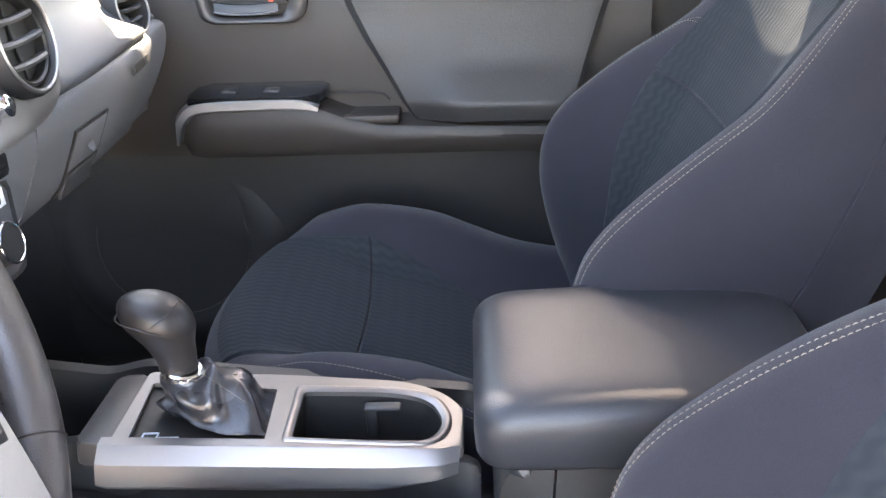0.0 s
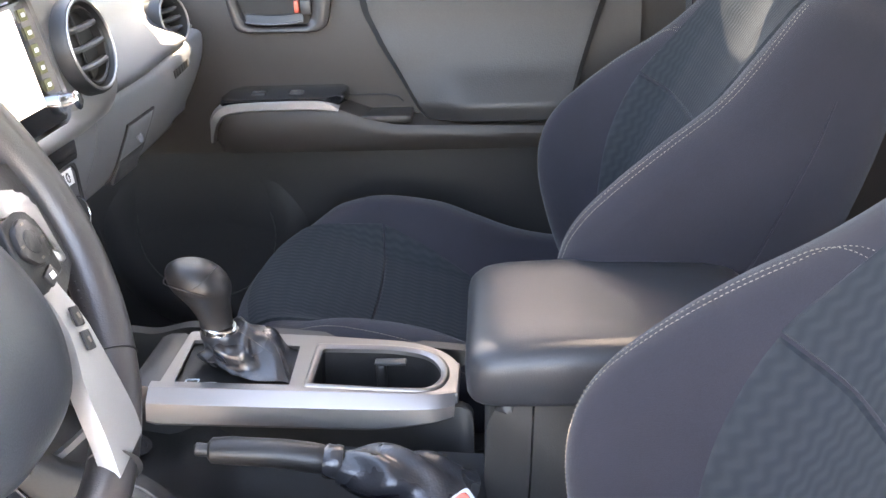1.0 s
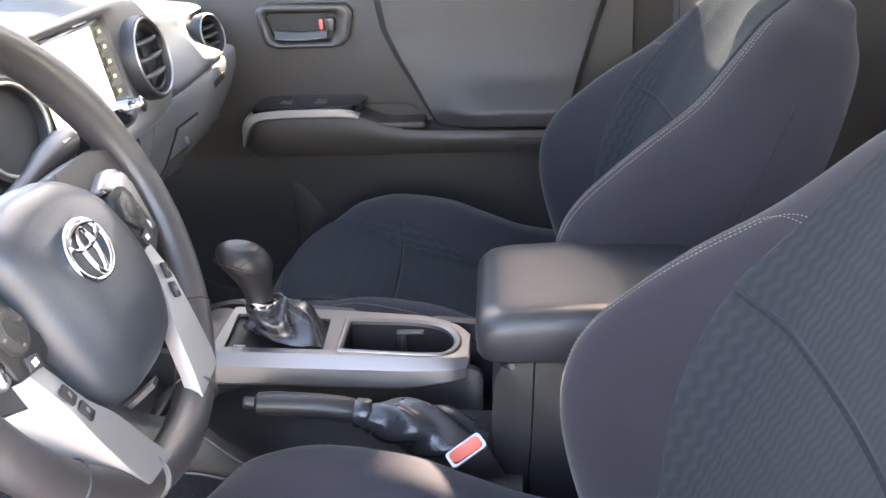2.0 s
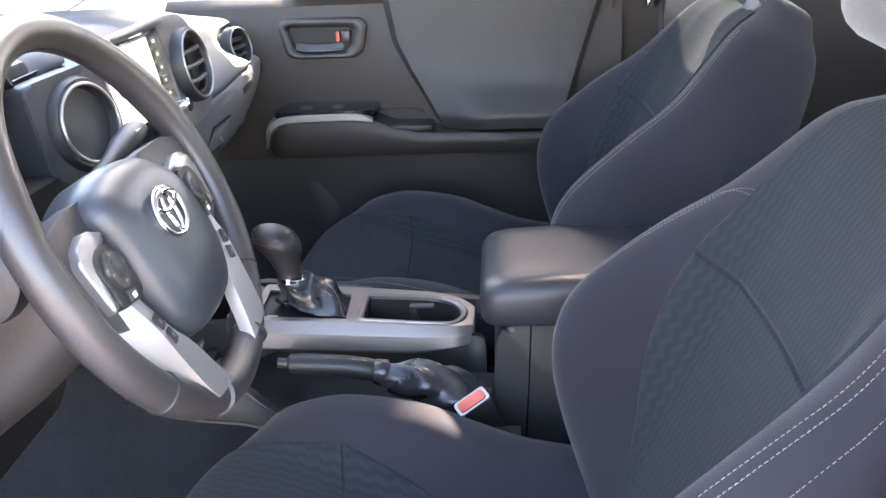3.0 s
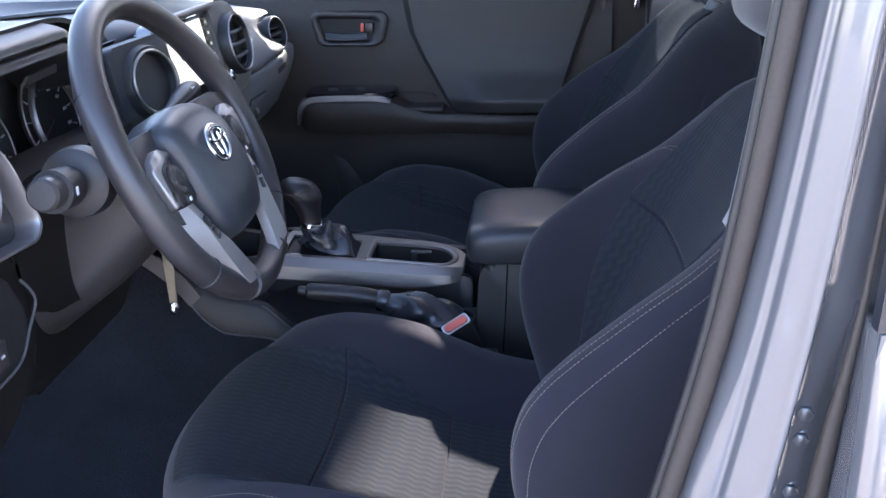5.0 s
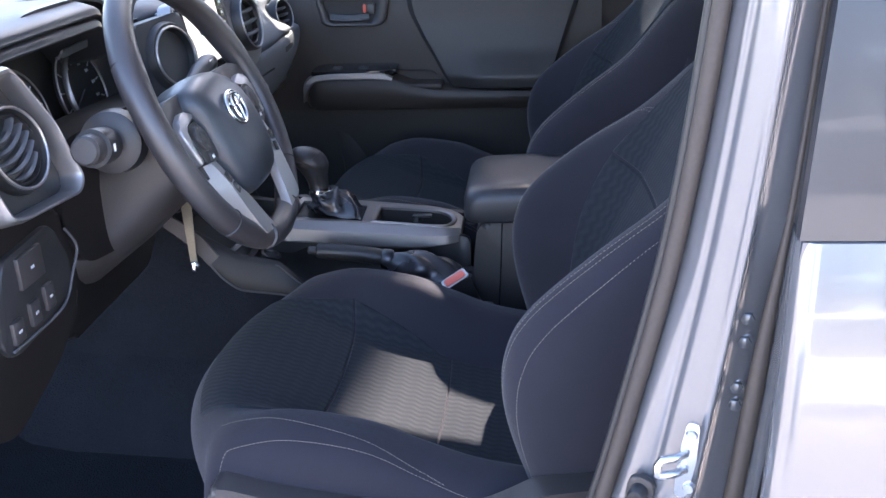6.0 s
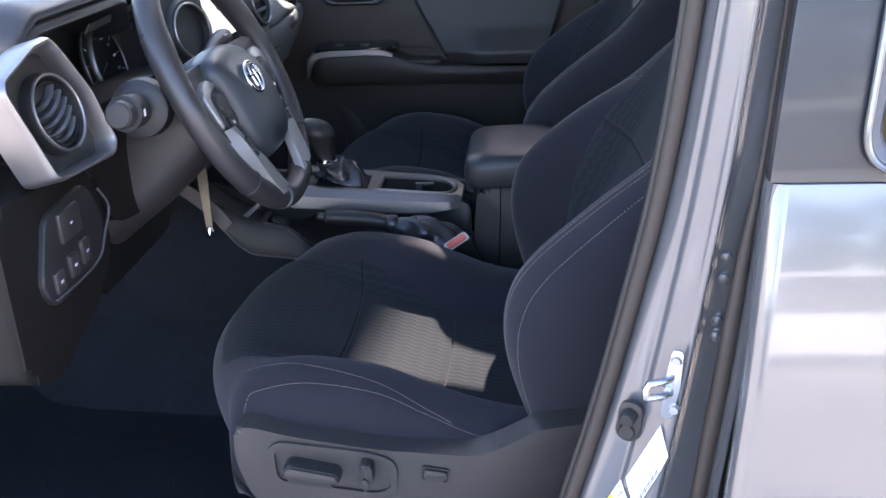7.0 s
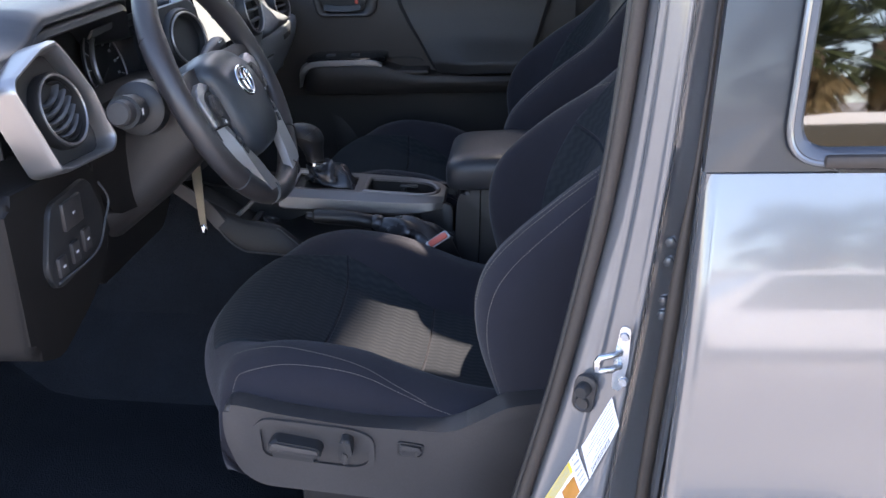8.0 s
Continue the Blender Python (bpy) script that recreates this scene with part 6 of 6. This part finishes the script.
dsw = part("door_switch", prism(round_poly([(-0.0115, -0.0215), (0.0115, -0.0215), (0.0115, 0.0215), (-0.0115, 0.0215)], 0.0115, 8), -0.002, 0.005, 0.0018, m=dsm), PLASTIC_SOFT, pillar, "dark oval door switch")
part("plunger", revolve([(0.0, 0.014), (0.006, 0.014), (0.0075, 0.012), (0.008, 0.0)], dsm @ Matrix.Translation((0, 0.008, 0.003)), 20), PLASTIC, dsw)
part("bolt", revolve([(0.0, 0.003), (0.006, 0.003), (0.007, 0.004), (0.0085, 0.0)], dsm @ Matrix.Translation((0, -0.010, 0.004)), 20), PLASTIC_SOFT, dsw)


def jamb_y(x, z):
    """Depth of the jamb's face at x and height z."""
    a, w = xs(z), xe(z) - xs(z)
    pts = [(0.020, -0.772), (0.30 * w, -0.779), (0.36 * w, -0.782), (0.40 * w, -0.790), (0.54 * w, -0.800), (0.60 * w, -0.806), (0.645 * w, -0.807)]
    return lin(x - a, [p[0] for p in pts], [p[1] for p in pts])


def label_patch(c, u0, u1, v0, v1, off):
    """A piece of a label laid on the jamb: c are its corners in x and z (u along it, v across)."""
    rows = []
    for u in np.linspace(u0, u1, 10):
        row = []
        for v in np.linspace(v0, v1, 5):
            x = (c[0][0] * (1 - u) + c[1][0] * u) * (1 - v) + (c[2][0] * (1 - u) + c[3][0] * u) * v
            z = (c[0][1] * (1 - u) + c[1][1] * u) * (1 - v) + (c[2][1] * (1 - u) + c[3][1] * u) * v
            row.append((x, jamb_y(x, z) - off, z))
        rows.append(row)
    return slab(rows, 0.0006, (0, 1, 0))


INK = surface("grey_print", (0.40, 0.40, 0.41), 0.6, bump=0)
lab_c = [(0.496, 0.970), (0.467, 0.903), (0.5035, 0.941), (0.4755, 0.870)]
lab = thing("tyre_label", (0.485, -0.80, 0.92), "white label with fine grey print on the door pillar", "label")
part("sheet", label_patch(lab_c, 0, 1, 0, 1, 0.003), WHITE, lab)
for k in range(7):
    part("print_line", label_patch(lab_c, 0.05, 0.62 + 0.11 * (k % 4), 0.06 + 0.11 * k, 0.09 + 0.11 * k, 0.0037), INK, lab)
for k in range(16):
    part("code_bar", label_patch(lab_c, 0.30 + 0.038 * k, 0.30 + 0.038 * k + (0.012 if k % 3 else 0.020), 0.82, 0.95, 0.0037), PLASTIC, lab)
ylab_c = [(0.463, 0.897), (0.424, 0.818), (0.4745, 0.868), (0.437, 0.788)]
ylab = thing("warning_label", (0.45, -0.79, 0.84), "yellow and white warning label on the door pillar", "label")
part("sheet", label_patch(ylab_c, 0, 1, 0, 1, 0.003), WHITE, ylab)
for k in range(6):
    part("print_line", label_patch(ylab_c, 0.03, 0.17, 0.06 + 0.15 * k, 0.11 + 0.15 * k, 0.0037), INK, ylab)
part("yellow_block", label_patch(ylab_c, 0.22, 0.98, 0.0, 0.34, 0.0037), YELLOW, ylab)
part("orange_block", label_patch(ylab_c, 0.22, 0.55, 0.45, 0.96, 0.0037), plain("orange_print", (0.50, 0.20, 0.03), 0.5), ylab)
for k in range(5):
    part("print_line", label_patch(ylab_c, 0.27, 0.90 - 0.07 * (k % 3), 0.04 + 0.06 * k, 0.06 + 0.06 * k, 0.0043), INK, ylab)

# rear door, shut
rdoor = thing("rear_door", (0.9, -0.83, 0.45), "silver grey rear truck door with dark tinted window, shut", "car door")


def skin_y(z):
    """The skin rounds out from the shoulder under the window to the middle of the door."""
    d = min(max(1.217 - z, 0.0), 0.5)
    return -0.836 - 0.285 * (d - d * d)


rows = []
for x in np.r_[np.linspace(0, 0.02, 5), np.linspace(0.05, 1.0, 16)]:
    row = []
    for z in np.linspace(1.216, 0.46, 44):
        row.append((xe(z) + x, skin_y(z) + 0.012 * (1 - smooth(x / 0.012 + 0.25)), z))
    rows.append(row)
part("skin", slab(rows, 0.012, (0, 1, 0)), PAINT, rdoor, "silver grey painted skin")
part("edge_seal", tube([(xe(z) - 0.004 + 0.003 * smooth((z - 1.1) / 0.2), -0.808 + lean_y(z), z) for z in np.linspace(0.46, 1.66, 40)], [0.0075 - 0.0052 * smooth((z - 1.05) / 0.2) for z in np.linspace(0.46, 1.66, 40)], 10), RUBBER, rdoor, "black edge seal")
part("door_edge", slab([[(xe(z) + 0.002, -0.778 - k * 0.056 + lean_y(z), z) for k in np.linspace(0, 1, 4)] for z in np.linspace(0.46, 1.216, 20)], 0.004, (1, 0, 0)), JAMB, rdoor)


def up_pt(x, z, off=0.0):
    return Vector((x, -0.832 + off + lean_y(z), z))


applique = [[up_pt(xe(z) + (0.640 + 0.096 * max(z - 1.224, 0.0) - xe(z) + 0.05 * smooth((1.232 - z) / 0.02)) * k, z) for k in np.linspace(0, 1, 9)] for z in np.linspace(1.2165, 1.66, 24)]
part("pillar_cover", slab(applique, 0.012, (0, 1, 0)), surface("satin_black_cover", (0.020, 0.022, 0.027), 0.30, spread=0.03, bump=0.0, coat=0.25, rough_spread=0.02), rdoor, "satin black pillar cover")


def loop_pts(off):
    pl = [(0.634 + off, 1.224 + off), (1.30 - off, 1.224 + off), (1.26 - off, 1.62 - off), (0.672 + off, 1.62 - off)]
    return round_poly(pl, 0.038 - 0.6 * off, 14)


fr_o, fr_i = loop_pts(0.0), loop_pts(0.013)
bm = bmesh.new()
lps = [[bm.verts.new(up_pt(x, z, o)) for x, z in lp] for lp, o in ((fr_o, 0.006), (fr_o, -0.006), (loop_pts(0.004), -0.009), (loop_pts(0.010), -0.008), (fr_i, -0.004), (fr_i, 0.012))]
nl = len(fr_o)
for a in range(5):
    for i in range(nl):
        bm.faces.new((lps[a][i], lps[a][(i + 1) % nl], lps[a + 1][(i + 1) % nl], lps[a + 1][i]))
wf = part("window_frame", bm, surface("window_moulding", (0.085, 0.088, 0.10), 0.32, metal=0.3, spread=0.05, bump=0.03), rdoor, "dark grey window moulding")
part("frame_bead", tube([up_pt(x, z, -0.007) for x, z in loop_pts(0.001)], 0.0030, 8, True), PAINT, wf)
gl = loop_pts(0.012)
bm = bmesh.new()
bm.faces.new([bm.verts.new(up_pt(x, z, 0.004)) for x, z in gl])
ext = bmesh.ops.extrude_face_region(bm, geom=bm.faces[:])
for v in ext["geom"]:
    if isinstance(v, bmesh.types.BMVert):
        v.co.y += 0.004
part("window_pane", bm, PRIVACY, rdoor, "dark tinted glass")
part("belt_strip", rbox(0.668, 1.28, -0.8445, -0.832, 1.2215, 1.2335, 0.004), RUBBER, rdoor, "black rubber belt strip")

# ---- car park on the driver's side, seen mirrored in paint and glass ----
BARK = surface("palm_bark", (0.16, 0.115, 0.075), 0.9, big=9, grain=60, bump=0.8, bump_size=0.03)
FROND = surface("palm_frond", (0.075, 0.095, 0.035), 0.6, spread=0.3, big=2, grain=30, bump=0)
DRY = surface("dry_frond", (0.26, 0.19, 0.09), 0.85, spread=0.3, big=3, grain=40, bump=0)
STUCCO = surface("white_stucco", (0.42, 0.42, 0.43), 0.85, big=0.6, grain=20, bump=0.3, bump_size=0.01)
RED_BAND = surface("red_band", (0.42, 0.06, 0.05), 0.6, big=1.0, grain=20, bump=0.1)
SHOP_GLASS = plain("shop_glass", (0.02, 0.025, 0.03), 0.08)
TYRE = surface("tyre_rubber", (0.02, 0.02, 0.02), 0.85, grain=80, bump=0.3)


def palm(x, y, height, seed):
    rnd = random.Random(seed)
    th = thing("palm_tree", (x, y, 0), "fan palm with a shaggy trunk and green fronds", "palm tree", "palms")
    rings = []
    for i in range(30):
        k = i / 29
        r = 0.30 - 0.06 * k + (0.03 if i % 2 else 0.0)
        rings.append([(x + (r + 0.02 * rnd.random()) * math.cos(a) + 0.1 * k, y + (r + 0.02 * rnd.random()) * math.sin(a), height * k) for a in [2 * math.pi * j / 14 for j in range(14)]])
    part("trunk", loft(rings), BARK, th, "shaggy brown trunk")
    for mat, n, lo, hi, ln, lab in ((FROND, 80, -0.55, 1.30, 1.25, "green fan fronds"), (DRY, 60, -1.45, -0.5, 0.95, "dry hanging fronds")):
        bm = bmesh.new()
        for f in range(n):
            az, el = rnd.uniform(0, 2 * math.pi), rnd.uniform(lo, hi)
            o = Vector((x + 0.1, y, height - 0.1))
            d = Vector((math.cos(az) * math.cos(el), math.sin(az) * math.cos(el), math.sin(el)))
            side = d.cross(Vector((0, 0, 1))).normalized()
            stem = ln * rnd.uniform(0.75, 1.1)
            tip = o + d * stem * 0.55
            for q in range(17):
                w = (q - 8) / 8
                dd = (d + side * w * 1.0 + Vector((0, 0, -0.25 * abs(w) - 0.1))).normalized()
                e = tip + dd * stem * 0.6 * rnd.uniform(0.8, 1.1) + Vector((0, 0, -0.12 * rnd.random()))
                wd = side * 0.016 + Vector((0, 0, 0.010))
                m2 = (tip + e) / 2
                v = [bm.verts.new(p) for p in (tip, m2 + wd, e, m2 - wd)]
                bm.faces.new(v)
            v = [bm.verts.new(p) for p in (o - side * 0.02, o + side * 0.02, tip + side * 0.01, tip - side * 0.01)]
            bm.faces.new(v)
        part("crown" if mat is FROND else "dry_skirt", bm, mat, th, lab, recalc=False)
    return th


for i, (x, y, h) in enumerate(((4.5, -15.5, 3.05), (5.85, -15.8, 3.15), (11.0, -16.0, 3.7), (-3.0, -17.0, 3.6), (-9.0, -16.5, 3.8))):
    palm(x, y, h, 11 + i)

shop = thing("shop_building", (5, -34, 0), "long white commercial building with a red band", "building")
part("wall", rbox(-40, 50, -42, -34, 0, 3.1, 0.05), STUCCO, shop)
part("red_band", rbox(-40.1, 50.1, -34.14, -34.0, 0.75, 1.20, 0.02), RED_BAND, shop, "red painted band")
part("parapet", rbox(-40.2, 50.2, -34.25, -33.9, 3.1, 3.4, 0.03), STUCCO, shop)
for k in range(15):
    w = part("window", rbox(-36 + 5.6 * k, -32.2 + 5.6 * k, -34.06, -33.97, 1.3, 2.3, 0.02), SHOP_GLASS, shop, "dark shop window")
    part("window_frame", rbox(-34.15 + 5.6 * k, -34.05 + 5.6 * k, -33.98, -33.93, 1.3, 2.3, 0.01), SILVER, w)


def parked_car(x, y, paint, label, long=4.7, tall=1.55, bed=False):
    th = thing("parked_car", (x, y, 0), label, "car", "parked cars")
    base = [(-long / 2, 0.42), (-long / 2 + 0.05, 0.85), (-long * 0.28, 0.98), (-long * 0.14, tall - 0.06), (0.0, tall), (long * 0.2, tall - 0.02), (long * 0.36 if not bed else long * 0.24, 1.02), (long / 2 - 0.04, 1.0), (long / 2, 0.5), (long / 2 - 0.1, 0.32), (-long / 2 + 0.1, 0.30)]
    m = Matrix(((1, 0, 0, x), (0, 0, 1, y), (0, 1, 0, 0), (0, 0, 0, 1)))
    body = part("body", prism(round_poly(base, 0.12, 4), -0.88, 0.88, 0.10, 3, m=m), paint, th)
    for sg in (-1, 1):
        part("side_glass", prism(round_poly([(-long * 0.20, 1.0), (-long * 0.125, tall - 0.12), (long * 0.17, tall - 0.10), (long * 0.25, 1.02)], 0.05, 3), sg * 0.875 - 0.012, sg * 0.875 + 0.012, 0.0, m=m), SHOP_GLASS, body, "dark side glass")
        for wx in (-long * 0.31, long * 0.31):
            wm = Matrix.Translation((x + wx, y + sg * 0.80, 0.34)) @ pose(0, 0, 0, 90, 0, 0)
            wh = part("wheel", revolve([(0.0, 0.11), (0.20, 0.11), (0.22, 0.09), (0.33, 0.09), (0.34, 0.06), (0.34, -0.06), (0.33, -0.09), (0.22, -0.09), (0.20, -0.11), (0.0, -0.11)], wm, 28), TYRE, th, "black tyre")
            part("rim", revolve([(0.0, 0.112), (0.21, 0.112), (0.21, -0.112), (0.0, -0.112)], wm, 24), METAL, wh, "alloy rim")
    return th


CAR_WHITE = surface("white_car_paint", (0.75, 0.75, 0.74), 0.3, spread=0.02, bump=0, coat=1.0)
CAR_DARK = surface("dark_car_paint", (0.05, 0.055, 0.065), 0.3, spread=0.05, bump=0, coat=1.0)
parked_car(3.4, -10.5, CAR_WHITE, "white pickup parked across the lot", 5.2, 1.75, True)
parked_car(9.6, -10.8, CAR_DARK, "dark saloon parked across the lot")
parked_car(-3.2, -10.6, CAR_DARK, "dark grey hatchback parked across the lot")
structure("bay_line", rbox(-4.0, 8.0, -2.75, -2.65, 0.001, 0.006, 0.0), WHITE, "white painted bay line", "marking")
for k in range(5):
    structure("bay_line", rbox(-7 + 3.1 * k * 1.6, -6.9 + 3.1 * k * 1.6, -12.8, -8.2, 0.001, 0.006, 0.0), WHITE, "white painted bay line", "marking")


# unseen board on a pole, added on the passenger side to shade the windscreen
SHADE_PANEL = surface("white_shade_panel", (0.62, 0.62, 0.60), 0.5, big=2, grain=40, bump=0.1)
sign = thing("shade_board", (0.36, 6.05, 0), "unseen white board on a steel pole, added to shade the windscreen", "sign")
part("pole", tube([(0.36, 6.05, 0.0), (0.36, 6.05, 6.1)], 0.05, 16), METAL, sign, "grey steel pole")
part("board", rbox(0.10, 0.96, 5.97, 6.07, 4.97, 6.10, 0.02), SHADE_PANEL, sign, "plain white board")
for k in (5.1, 5.95):
    part("bracket", rbox(0.30, 0.60, 6.05, 6.10, k - 0.03, k + 0.03, 0.004), METAL, sign)
part("base_plate", rbox(0.21, 0.51, 5.90, 6.20, 0.0, 0.02, 0.004), METAL, sign)
